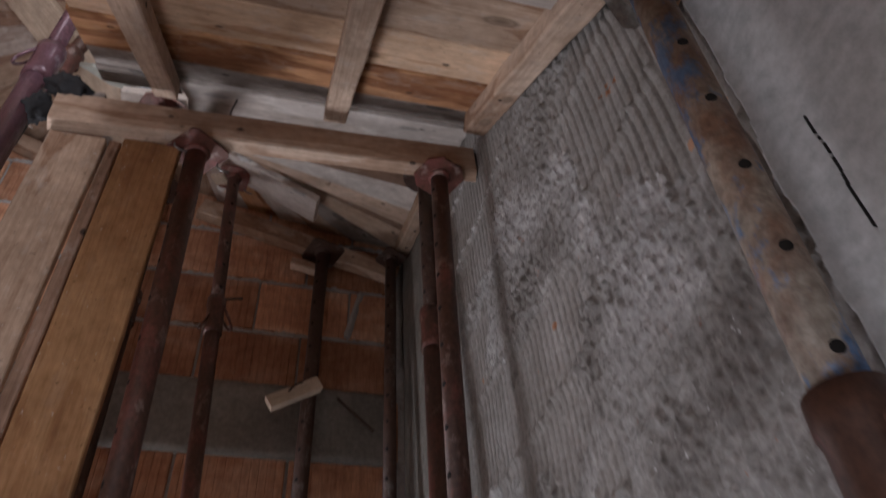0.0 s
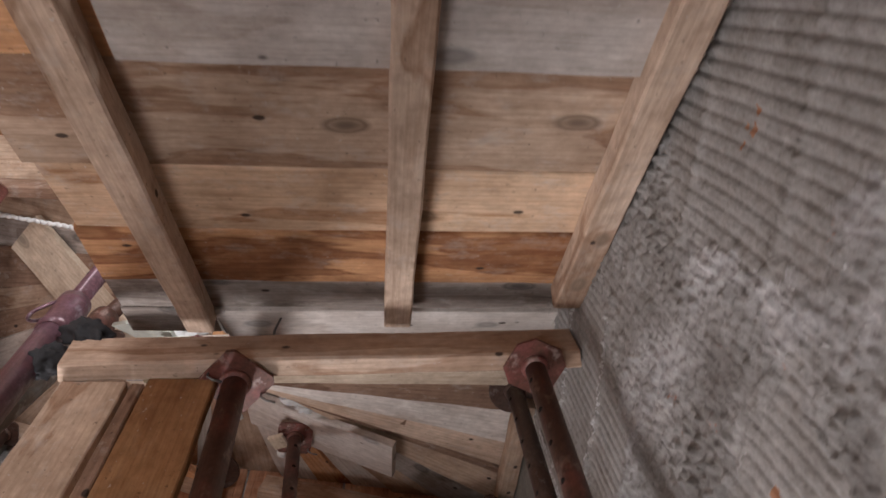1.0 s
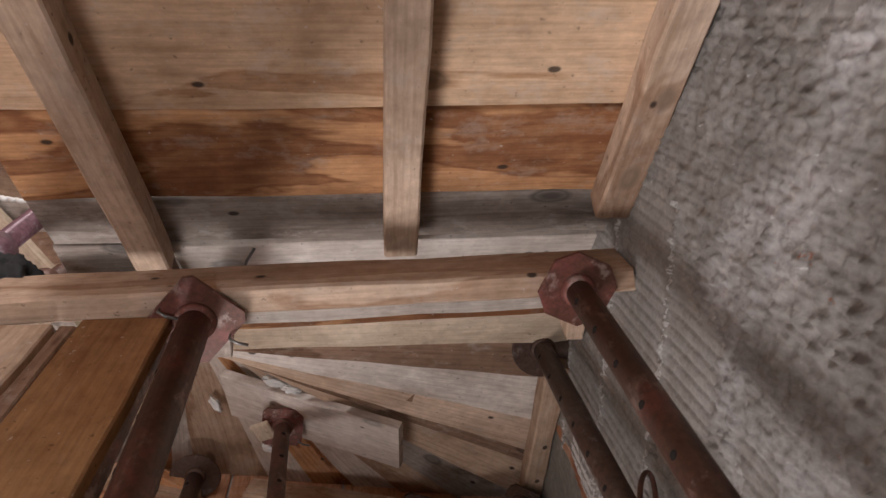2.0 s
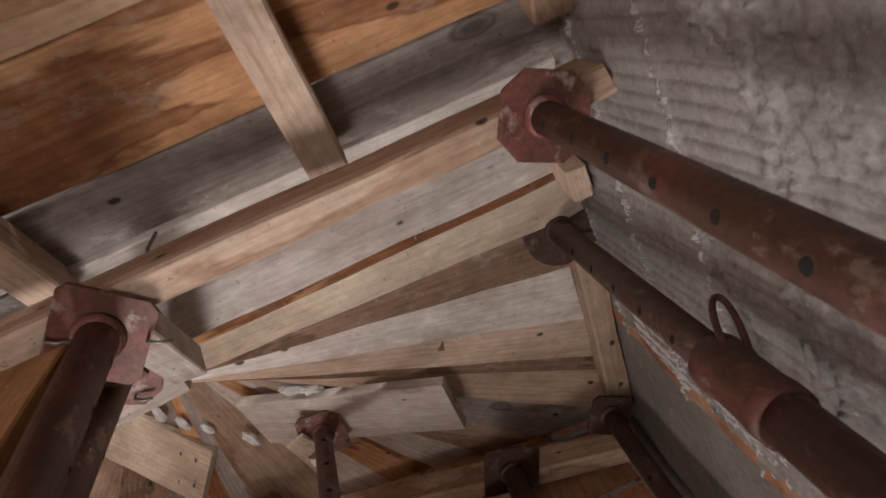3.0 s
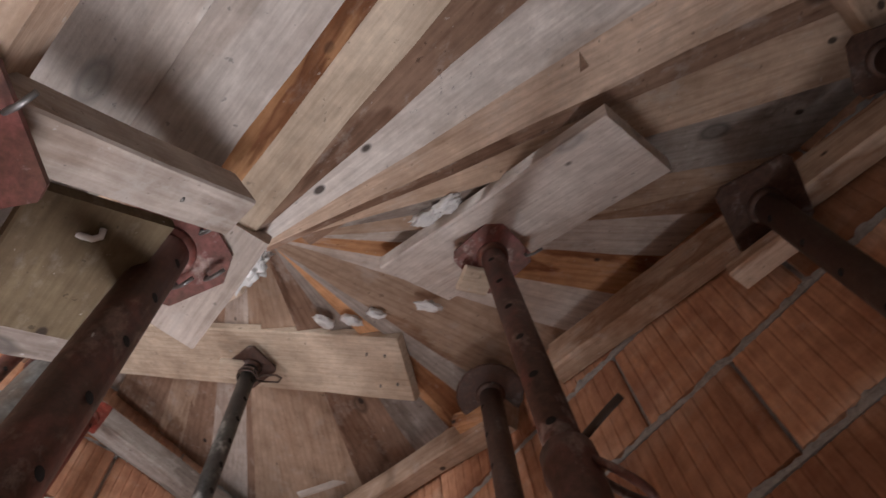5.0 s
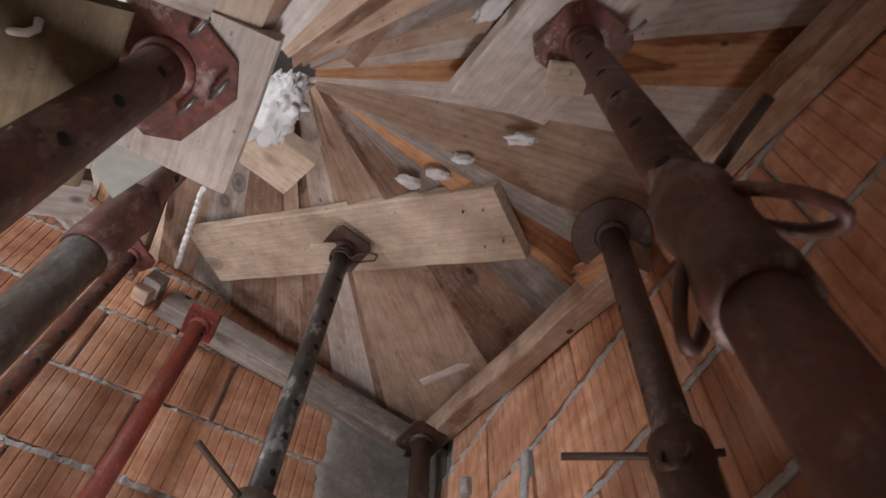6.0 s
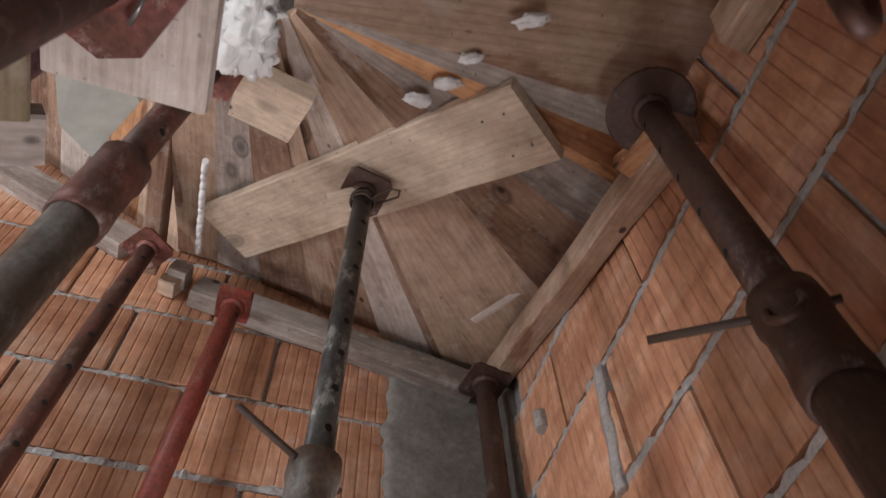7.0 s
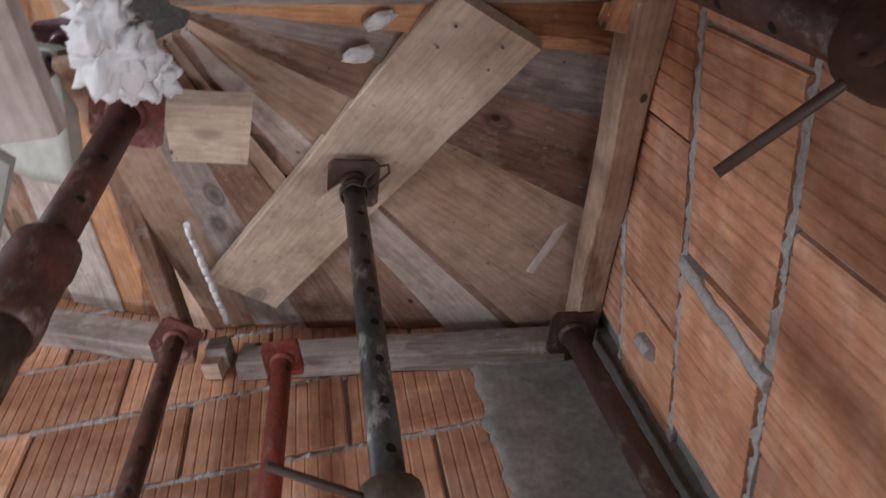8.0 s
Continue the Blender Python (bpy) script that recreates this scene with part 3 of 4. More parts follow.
def ribbed_wall():
    """The right-hand wall: fluted blocks smeared over with lumpy cement, smooth screed and column at its ends."""
    y0, y1, z0, z1 = -2.0, YF, -0.4, 4.2
    ys = np.concatenate([np.linspace(y0, 0.0, 30, endpoint=False), np.linspace(0.0, 0.42, 60, endpoint=False), np.linspace(0.42, 0.442, 18, endpoint=False), np.linspace(0.442, 0.48, 10, endpoint=False), np.linspace(0.48, 2.07, 640, endpoint=False), np.linspace(2.07, y1, 30)])
    zs = np.concatenate([np.linspace(z0, 1.35, 20, endpoint=False), np.linspace(1.35, 3.5, 380, endpoint=False), np.linspace(3.5, z1, 16)])
    verts, faces, kinds, film = [], [], [], []
    for z in zs:
        screed = 0.495 + 0.008 * noise.noise(Vector((z * 9, 2, 2)))
        for y in ys:
            p = Vector((y, z, 0))
            kind = 0
            if y < screed:
                crack = abs(y - 0.431 - 0.005 * noise.noise(Vector((z * 14, 3, 3)))) < 0.0011 and 1.80 < z < 1.96
                d = 0.011 + 0.002 * noise.noise(p * 7) - 0.008 * crack
                # the dark inside the crack is put into the colour too
                kind = 4 if crack else 3
            elif y > rim(z):
                d, kind = 0.0 + 0.0012 * noise.noise(p * 12), 1
            else:
                cover = noise.fractal(p * 2.0 + Vector((3, 1, 0)), 1.0, 2.0, 5) + 0.25 * noise.noise(p * 9) + 0.12 * noise.noise(p * 30) + 0.12
                cover += 0.45 * math.exp(-((y - 0.77 - 0.33 * (z - 1.8)) / 0.14) ** 2) - 0.14
                cover -= 0.5 * (y > 1.28 and z > 2.62) + 0.25 * (y < 0.66)
                smear = min(1.0, max(0.0, 0.5 + 3.0 * cover))
                lean = (y - 0.06 * z + 0.003 * noise.noise(p * 6)) / 0.0235
                groove = math.exp(-((lean % 1 - 0.5) / 0.17) ** 2)
                lump = noise.fractal(p * 52, 0.8, 2.0, 4)
                crumb = max(0.0, noise.noise(p * 75 + Vector((0, 0, 7))) - 0.12) * max(0.0, 0.4 + 1.4 * noise.noise(p * 4 + Vector((9, 2, 0))))
                bed = math.exp(-((((z - 2.81 + 0.006 * noise.noise(p * 8)) / 0.25 + 0.5) % 1 - 0.5) / 0.05) ** 2)
                d = (1 - 0.55 * smear) * ((0.0046 if y < 0.7 else 0.0036) + 0.0016 * noise.noise(p * 5)) * (1 - groove) + smear * 0.006 + (0.15 + 0.85 * smear) * (0.0050 * lump + 0.024 * crumb)
                d += bed * (0.004 + 0.010 * max(0.0, lump)) * (y > 1.15 or smear < 0.4)
                chip = noise.noise(p * 13 + Vector((0, 0, 3))) + 0.5 * noise.noise(p * 40)
                if bed > 0.55 and lump > -0.05 and y > 1.2 and z > 2.7:
                    kind = 5
                elif chip > 0.8 and smear < 0.7 or (y > rim(z) - 0.035 - 0.02 * chip and z < 3.7 and bed < 0.5):
                    kind = 2
                # glints along the ribs, put in as white streaks
                elif y > 1.8 and 2.72 < z < 3.24 and groove < 0.7 and lump * 0.6 + noise.noise(Vector((y * 12, z * 5, 3))) > -0.05:
                    kind, d = 5, d + 0.003
                elif smear < 0.45:
                    kind = 6
            verts.append((XR - d, y, z))
            film.append(kind)
    n = len(ys)
    for j in range(len(zs) - 1):
        for i in range(n - 1):
            a = j * n + i
            # unseen gap added in the wall for the upper fill lamp
            if -0.9 < ys[i] < 0.2 and 3.4 < zs[j] < 4.4:
                continue
            faces.append((a, a + n, a + n + 1, a + 1))
            kinds.append(film[a])
    me = bpy.data.meshes.new("wall_face")
    me.from_pydata(verts, [], faces)
    for m in (RENDER, CONCRETE, CLAY, SMOOTH, CAVITY_SHADE, LIME_AND_GLINTS, DUSTY):
        me.materials.append(m)
    me.polygons.foreach_set("material_index", kinds)
    me.polygons.foreach_set("use_smooth", [True] * len(faces))
    return me


wall_east = thing("wall_east", "fluted block wall smeared with rough grey cement", "wall", kind="structure")
wf = new("wall_face", ribbed_wall())
adopt(wf, wall_east)
# the core leaves the same added gap open
core = bmesh.new()
for y0, y1, z0, z1 in ((-2.2, -0.9, -0.75, 6.0), (0.2, YF + 0.25, -0.75, 6.0), (-0.9, 0.2, -0.75, 3.4), (-0.9, 0.2, 4.4, 6.0)):
    hexa(core, [(XR + 0.004, y0, z0), (XR + 0.22, y0, z0), (XR + 0.22, y1, z0), (XR + 0.004, y1, z0), (XR + 0.004, y0, z1), (XR + 0.22, y0, z1), (XR + 0.22, y1, z1), (XR + 0.004, y1, z1)])
part("wall_core", core, MORTAR, wall_east)

# ---- formwork of the lower flight ----
SLOPE = 0.735


def soffit(y):
    return 2.1415 + SLOPE * y


flight = thing("flight_formwork", "sloping timber formwork boards under a stair flight", "formwork", at=(-0.18, 0.9, 2.8))
NORMAL = Vector((0, -SLOPE, 1)).normalized()
for y0, y1, material, drop, x0, x1, lab in (
        (-0.62, -0.46, WOOD_TAN, 0, -0.70, 0.345, ""), (-0.455, -0.30, WOOD_BROWN, 0, -0.73, 0.345, ""),
        (-0.295, -0.13, WOOD_TAN, 0, -0.71, 0.345, ""), (-0.125, 0.04, WOOD_ORANGE, 0, -0.74, 0.345, ""),
        (0.045, 0.20, WOOD_TAN, 0, -0.72, 0.345, ""), (0.205, 0.37, WOOD_BROWN, 0, -0.71, 0.345, ""),
        (0.375, 0.552, WOOD_TAN, 0, -0.74, 0.345, "brown knotty board"),
        (0.54, 0.704, WOOD_LIME, 0.028, -0.47, 0.345, "pale cement-washed board"),
        (0.60, 0.74, WOOD_ORANGE, 0, -0.90, -0.48, ""),
        (0.700, 0.909, WOOD_TAN, 0.002, -0.71, 0.345, "knotty tan board with dark stains"),
        (0.913, 1.080, WOOD_HONEY, 0, -0.70, 0.345, ""),
        (1.084, 1.258, WOOD_ORANGE, 0.003, -0.71, 0.345, "wet orange-stained board"),
        # the grey of this board stands for shade beside the cross beam
        (1.262, 1.376, WOOD_GREY, -0.004, -0.715, 0.345, "recessed board, shade put into its grey colour"),
        (1.380, 1.49, WOOD_GREY, 0.0, -0.73, -0.505, "grey cement-stained board end"),
        # the paleness of this board stands for the lit strip at the beam
        (1.380, 1.49, WOOD_LIME, 0.012, -0.50, 0.33, "whitish board, a lit strip put into its colour")):
    ym = (y0 + y1) / 2
    z = soffit(ym) - drop
    a, b = (x0, ym, z), (x1, ym, z)
    timber("board", a, b, (y1 - y0) * math.hypot(1, SLOPE), 0.025, material, flight, tuple(NORMAL), lab, rough=0.003)


def batten(x, ya, yb, material=WOOD_PALE, slant=0.0):
    drop = 0.071
    timber("batten", (x - slant, ya, soffit(ya) - drop), (x, yb, soffit(yb) - drop), 0.063, 0.056, material, flight, tuple(NORMAL), "pale square-sawn batten", bevel=0.004)


batten(-0.532, 0.36, 1.42)
batten(-0.067, 0.36, 1.395)
batten(0.318, 0.36, 1.30, slant=0.032)


beam = thing("cross_beam", "squared timber beam carried by two steel props", "beam", "cross beams", at=(-0.2, 1.415, 2.93))
timber("beam_timber", (-0.775, 1.398, 2.905), (0.343, 1.398, 2.955), 0.046, 0.105, WOOD_PALE, beam, bevel=0.005)
beam2 = thing("cross_beam", "tan squared timber beam of two members under the lower flight", "beam", "cross beams", at=(-0.2, 0.468, 2.29))
timber("beam_timber", (-0.80, 0.474, 2.29), (0.335, 0.468, 2.30), 0.085, 0.055, WOOD_HONEY, beam2, bevel=0.005)
timber("beam_timber", (-0.80, 0.466, 2.347), (0.345, 0.458, 2.357), 0.10, 0.06, WOOD_TAN, beam2, bevel=0.005)

# ---- winder boards fanning round the newel ----
winder = thing("winder_formwork", "fan of rough timber boards under winding stair treads", "formwork", at=(-0.55, 1.75, 3.6))
# boundary lines: inner point, outer point, underside heights at both
EDGES = [
    ((-0.49, 1.462), (0.345, 1.462), 3.200, 3.205), ((-0.50, 1.598), (0.345, 1.60), 3.272, 3.300),
    ((-0.50, 1.630), (0.345, 1.628), 3.285, 3.308), ((-0.54, 1.685), (0.345, 1.725), 3.310, 3.345),
    ((-0.525, 1.692), (0.345, 1.86), 3.325, 3.405), ((-0.525, 1.712), (0.345, 2.045), 3.345, 3.475),
    ((-0.535, 1.722), (0.345, 2.205), 3.370, 3.555), ((-0.55, 1.728), (0.345, 2.275), 3.415, 3.590),
    ((-0.57, 1.735), (0.345, YF), 3.490, 3.630), ((-0.585, 1.740), (0.12, YF), 3.550, 3.670),
    ((-0.605, 1.742), (-0.05, YF), 3.598, 3.705), ((-0.62, 1.744), (-0.20, YF), 3.632, 3.74),
    ((-0.64, 1.746), (-0.33, YF), 3.668, 3.77), ((-0.655, 1.748), (-0.47, YF), 3.705, 3.80),
    ((-0.685, 1.750), (-0.72, YF), 3.745, 3.850), ((-0.695, 1.750), (-0.80, YF), 3.780, 3.875),
    ((-0.705, 1.750), (-0.90, YF), 3.825, 3.900), ((-0.72, 1.748), (-1.035, YF), 3.865, 3.930),
    ((-0.74, 1.742), (-1.26, YF), 3.900, 3.985), ((-0.76, 1.730), (-1.655, YF), 3.940, 4.105),
    ((-0.77, 1.720), (-1.655, 2.31), 3.955, 4.140), ((-0.775, 1.715), (-1.655, 2.275), 3.965, 4.165),
    ((-0.78, 1.700), (-1.655, 2.12), 3.960, 4.215), ((-0.785, 1.685), (-1.655, 2.01), 3.955, 4.250),
    ((-0.79, 1.670), (-1.655, 1.92), 3.950, 4.285), ((-0.80, 1.640), (-1.655, 1.76), 3.950, 4.345),
    ((-0.80, 1.595), (-1.655, 1.62), 3.955, 4.390), ((-0.80, 1.500), (-1.655, 1.50), 3.970, 4.410)]
BOARDS = [WOOD_LIME, WOOD_ORANGE, WOOD_CLEAN, WOOD_BROWN, WOOD_LIME, WOOD_PALE, WOOD_BROWN, WOOD_TAN, WOOD_GREY, WOOD_TAN,
          WOOD_WHITE, WOOD_ORANGE, WOOD_WHITE, WOOD_TAN, WOOD_GREY, WOOD_ORANGE, WOOD_GREY, WOOD_BROWN, WOOD_TAN, WOOD_TAN,
          WOOD_BROWN, WOOD_WHITE, WOOD_BROWN, WOOD_TAN, WOOD_BROWN, WOOD_GREY, WOOD_TAN]


def fan_board(e0, e1, material, dz):
    (n0, o0, zi0, zo0), (n1, o1, zi1, zo1) = e0, e1
    zi, zo = (zi0 + zi1) / 2 + dz, (zo0 + zo1) / 2 + dz
    tilt = (zo1 - zo0) * 0.35
    a, b = Vector(((n0[0] + n1[0]) / 2, (n0[1] + n1[1]) / 2, zi)), Vector(((o0[0] + o1[0]) / 2, (o0[1] + o1[1]) / 2, zo))
    m = basis(a, b, (0, 0, 1))
    inv = m.inverted()
    bm = bmesh.new()
    n = 7
    rows = []
    for i in range(n + 1):
        f = i / n
        p0 = Vector((*n0, zi - tilt * 0.2)).lerp(Vector((*o0, zo - tilt)), f)
        p1 = Vector((*n1, zi + tilt * 0.2)).lerp(Vector((*o1, zo + tilt)), f)
        side = (p0 - p1).normalized()
        p0 = inv @ (p0 + side * (0.012 + rng.uniform(-0.002, 0.002)))
        p1 = inv @ (p1 - side * (0.004 + rng.uniform(-0.003, 0.003)))
        t = 0.022
        rows.append([bm.verts.new(q) for q in (p0, p1, p1 + Vector((0, 0, t)), p0 + Vector((0, 0, t)))])
    for r, s in zip(rows, rows[1:]):
        for k in range(4):
            bm.faces.new((r[k], s[k], s[(k + 1) % 4], r[(k + 1) % 4]))
    bm.faces.new(rows[0])
    bm.faces.new(rows[-1][::-1])
    bmesh.ops.recalc_face_normals(bm, faces=bm.faces[:])
    return part("board", bm, material, winder, m=m)


for k, material in enumerate(BOARDS):
    fan_board(EDGES[k], EDGES[k + 1], material, (-0.005, 0.004, -0.001)[k % 3])

# ---- formwork of the upper flight ----
upper = thing("flight_formwork", "weathered timber boards under the upper stair flight", "formwork", at=(-1.2, 0.7, 4.8))
US = 0.63
UN = Vector((0, US, 1)).normalized()
y = 1.50
k = 0
while y > -1.6:
    w = (0.15, 0.12, 0.17, 0.13)[k % 4]
    ym = y - w / 2
    z = 4.405 + US * (1.5 - ym) + (0.004 if k % 2 else -0.004)
    timber("board", (-1.655, ym, z), (-0.78 + rng.uniform(-0.03, 0.03), ym, z), w * math.hypot(1, US) + 0.004, 0.025,
           (WOOD_TAN, WOOD_ORANGE, WOOD_WHITE, WOOD_BROWN, WOOD_GREY)[k % 5], upper, tuple(UN))
    y -= w
    k += 1

# ---- beams along the walls ----


def wall_beam(a, b, width, height, material, label):
    o = thing("ledger_beam", label, "beam", "ledger beams", at=a)
    timber("beam_timber", a, b, width, height, material, o, bevel=0.004, rough=0.003)
    return o


wall_beam((0.31, 2.417, 3.415), (-0.545, 2.417, 3.665), 0.05, 0.085, WOOD_TAN, "tan timber beam against the clay block wall")
wall_beam((-0.70, 2.415, 3.665), (-1.60, 2.415, 4.012), 0.055, 0.07, WOOD_TAN, "pale timber beam sloping along the block wall")
wall_beam((-1.632, 2.36, 4.0), (-1.632, 1.585, 4.162), 0.052, 0.085, WOOD_GREY, "grey timber beam sloping along the block wall")
wall_beam((-1.632, 1.36, 4.30), (-1.632, -0.5, 5.30), 0.052, 0.10, WOOD_GREY, "grey timber beam under the upper flight")
wall_beam((0.318, 1.78, 3.30), (0.318, 2.34, 3.50), 0.055, 0.06, WOOD_TAN, "tan timber strip along the cement wall")

# ---- steel props ----


def tube_bm(r, z0, z1, seg=22, holes=(), angle=0.0, wall=0.004):
    """A tube with flat black discs as the dark of punched holes, in pairs on opposite sides."""
    bm = lathe_bm([(r - wall, z0 + 0.001), (r, z0), (r, z1), (r - wall, z1)], seg)
    for z in holes:
        for s in (0, math.pi):
            rows = []
            for rr in (1.0, 0.35):
                row = []
                for k in range(10):
                    t = 2 * math.pi * k / 10
                    da, dz = 0.0062 * rr * math.cos(t) / r, 0.0070 * rr * math.sin(t)
                    q = r + (0.0006 if rr == 1.0 else 0.0004)
                    row.append(bm.verts.new((q * math.cos(angle + s + da), q * math.sin(angle + s + da), z + dz)))
                rows.append(row)
            for k in range(10):
                bm.faces.new((rows[0][k], rows[0][(k + 1) % 10], rows[1][(k + 1) % 10], rows[1][k])).material_index = 1
            bm.faces.new(rows[1]).material_index = 1
    return bm


def loop_points(r, z, reach, drop, angle):
    pts = []
    for k in range(13):
        t = math.pi * k / 12
        a = angle + (k / 12 - 0.5) * 1.1
        d = r + reach * math.sin(t)
        pts.append((d * math.cos(a), d * math.sin(a), z - drop * math.sin(t)))
    return pts


def steel_prop(top, foot, label, r=0.03, plate=0.12, plate_turn=0.0, cut=0.012, round_plate=False, tube=STEEL_RED, body=None, head=None,
               sleeve=None, hole_angle=-2.2, loop_angle=None, pin=None, plate_thick=0.008, nails=(), pitch=0.105, outer=1.22, sleeve_steel=None,
               loop_two=None, rod=None, neck_wire=None, loop_drop=0.07):
    """An adjustable prop between foot and top; sleeve: the height of its collar in the world."""
    top, foot = Vector(top), Vector(foot)
    length = (top - foot).length
    axis = (top - foot).normalized()
    q = Vector((0, 0, 1)).rotation_difference(axis)
    m = Matrix.Translation(foot) @ q.to_matrix().to_4x4()
    ob = thing("steel_prop", label, "prop", "steel props")
    ob.matrix_basis = m
    body, head = body or tube, head or (STEEL_PLATE if tube is STEEL_RED else tube)
    cz = length * 0.55 if sleeve is None else (sleeve - foot.z) / axis.z
    zs = [z for z in np.arange(length - 0.075, cz + 0.05, -pitch)]
    part("inner_tube", tube_bm(r, cz - 0.05, length - plate_thick, holes=zs, angle=hole_angle), [tube, CAVITY_SHADE], ob, m=m)
    part("outer_tube", tube_bm(r * outer, 0.008, cz - 0.015), body, ob, m=m)
    hp = part("head_plate", plate_bm(plate, plate_thick, cut, round_plate), head, ob, m=m @ pose(0, 0, length, 0, 0, plate_turn))
    part("weld_ring", lathe_bm([(r + 0.001, -0.012), (r + 0.007, -0.006), (r + 0.008, 0)], 20), head, hp, m=m @ pose(0, 0, length - plate_thick))
    part("foot_plate", plate_bm(0.12, 0.008), body, ob, m=m @ pose(0, 0, 0.008))
    ro = r * outer
    part("sleeve", lathe_bm([(ro + 0.0005, -0.085), (ro + 0.005, -0.085), (ro + 0.006, -0.06), (ro + 0.004, -0.04), (ro + 0.004, 0.02), (ro + 0.007, 0.03), (ro + 0.006, 0.06), (r + 0.001, 0.062)], 24),
         sleeve_steel or body, ob, m=m @ pose(0, 0, cz))
    if loop_angle is not None:
        part("handle_loop", wire_bm(loop_points(ro, 0.03, 0.036, loop_drop, loop_angle), 0.0046), body, ob, m=m @ pose(0, 0, cz))
    if loop_two is not None:
        part("handle_loop", wire_bm(loop_points(ro, -0.015, 0.02, 0.06, loop_two), 0.0042), body, ob, m=m @ pose(0, 0, cz))
    if rod is not None:
        c, s = math.cos(rod), math.sin(rod)
        part("pin", wire_bm([(0, 0, 0.06), (0.055 * c, 0.055 * s, 0.075), (0.08 * c, 0.08 * s, 0.08)], 0.0045), WIRE, ob, m=m @ pose(0, 0, cz))
    if neck_wire is not None:
        turns = [((r + 0.005 + 0.001 * math.sin(5 * t)) * math.cos(neck_wire + t), (r + 0.005) * math.sin(neck_wire + t), -0.030 - 0.0022 * t) for t in np.linspace(0, 12.4, 50)]
        tail = [(d * math.cos(neck_wire + a), d * math.sin(neck_wire + a), h) for d, a, h in ((r + 0.02, -0.15, -0.05), (r + 0.05, -0.05, -0.045), (r + 0.062, 0.08, -0.043), (r + 0.055, 0.25, -0.043), (r + 0.02, 0.5, -0.04), (r + 0.006, 0.9, -0.035))]
        part("neck_wire", wire_bm(turns + tail, 0.0028, 6), WIRE, ob, m=m @ pose(0, 0, length))
    if pin is not None:
        c, s = math.cos(pin), math.sin(pin)
        part("pin", wire_bm([(-0.05 * c, -0.05 * s, 0), (0.03 * c, 0.03 * s, 0), (0.14 * c, 0.14 * s, 0.008)], 0.0048), WIRE, ob, m=m @ pose(0, 0, cz + 0.045))
    for a, d in nails:
        x, y = d * math.cos(a), d * math.sin(a)
        part("bent_nail", wire_bm([(x, y, 0.004), (x, y, -0.012), (x + 0.012, y + 0.006, -0.017), (x + 0.03, y + 0.012, -0.016)], 0.0028), NAIL, hp,
             m=m @ pose(0, 0, length - plate_thick))
    return ob


def straight(x, y, z, **more):
    return (x, y, z), (more.get("bx", x), more.get("by", y), landing_z(x, y))


steel_prop((0.262, 0.472, 2.287), (0.313, 0.512, landing_z(0.3, 0.51)), "rusty steel prop with flecks of blue paint beside the cement wall", r=0.0245, plate=0.105, plate_turn=38, tube=STEEL_BLUE,
           nails=((1.3, 0.05), (-1.9, 0.05)), plate_thick=0.006, head=STEEL_GREY, body=STEEL_BLUE, sleeve=1.60, hole_angle=-1.95, loop_angle=-1.2, outer=1.1, sleeve_steel=STEEL_RED)
steel_prop((-0.413, 1.421, 2.914), (-0.371, 1.509, 0.95), "rusty red steel prop under the cross beam beside upright boards", r=0.027, plate=0.125, plate_turn=42, sleeve=1.6, hole_angle=-2.6,
           nails=((0.5, 0.06), (3.6, 0.06)))
steel_prop((0.236, 1.403, 2.944), (0.228, 1.371, 0.95), "rusty red steel prop under the cross beam beside the cement wall", r=0.0235, plate=0.125, plate_turn=25, sleeve=1.9, hole_angle=-2.7, cut=0.03)
steel_prop((0.283, 1.745, 3.345), (0.244, 1.52, 0.95), "brown steel prop with a round head beside the cement wall", r=0.0245, plate=0.15, round_plate=True, sleeve=2.62,
           tube=STEEL_DARK, body=STEEL_RED, hole_angle=-2.7, loop_angle=-0.9, loop_drop=-0.075)
steel_prop((-0.385, 2.077, 3.555), (-0.235, 1.915, 0.95), "rusty red steel prop with a square head under a short plank", r=0.0218, plate=0.112, plate_turn=8, sleeve=2.86, hole_angle=-1.2,
           loop_angle=0.5, loop_two=3.5, rod=0.1, outer=1.06, nails=((0.8, 0.06),))
steel_prop((-0.004, 2.364, 3.492), (-0.02, 2.355, 0.95), "dark rusty steel prop under the beam on the block wall", r=0.026, plate=0.14, plate_turn=20, tube=STEEL_DARK, sleeve=2.2)
steel_prop((0.270, 2.30, 3.45), (0.235, 2.13, 0.95), "dark rusty steel prop in the wall corner", r=0.022, plate=0.10, plate_turn=30, tube=STEEL_DARK, sleeve=2.3)
steel_prop((-0.690, 2.366, 3.735), (-0.62, 2.20, 0.95), "dark steel prop with a round head against the block wall", r=0.026, plate=0.155, round_plate=True, tube=STEEL_DARK, sleeve=3.08,
           hole_angle=-1.9, loop_angle=-1.0, pin=4.1)
steel_prop((-1.081, 1.945, 3.945), (-1.225, 1.893, 0.95), "worn green-grey steel prop carrying a loose plank", r=0.0195, plate=0.095, plate_turn=12, cut=0.01, tube=STEEL_GREEN, head=STEEL_DARK,
           body=STEEL_GALV, sleeve=3.165, hole_angle=0.4, loop_angle=2.6, pin=5.35, pitch=0.075, outer=1.5, neck_wire=0.9)
steel_prop((-1.545, 2.372, 3.975), (-1.565, 2.40, 0.95), "dark rusty steel prop in the corner of the block walls", r=0.026, plate=0.11, plate_turn=10, tube=STEEL_DARK, sleeve=2.4)
steel_prop((-1.573, 1.711, 4.120), (-1.487, 1.595, 0.95), "scarlet steel prop under the beam on the block wall", r=0.023, plate=0.085, cut=0.004, tube=STEEL_SCARLET, sleeve=3.36, pin=2.6, plate_thick=0.03, pitch=4.0)
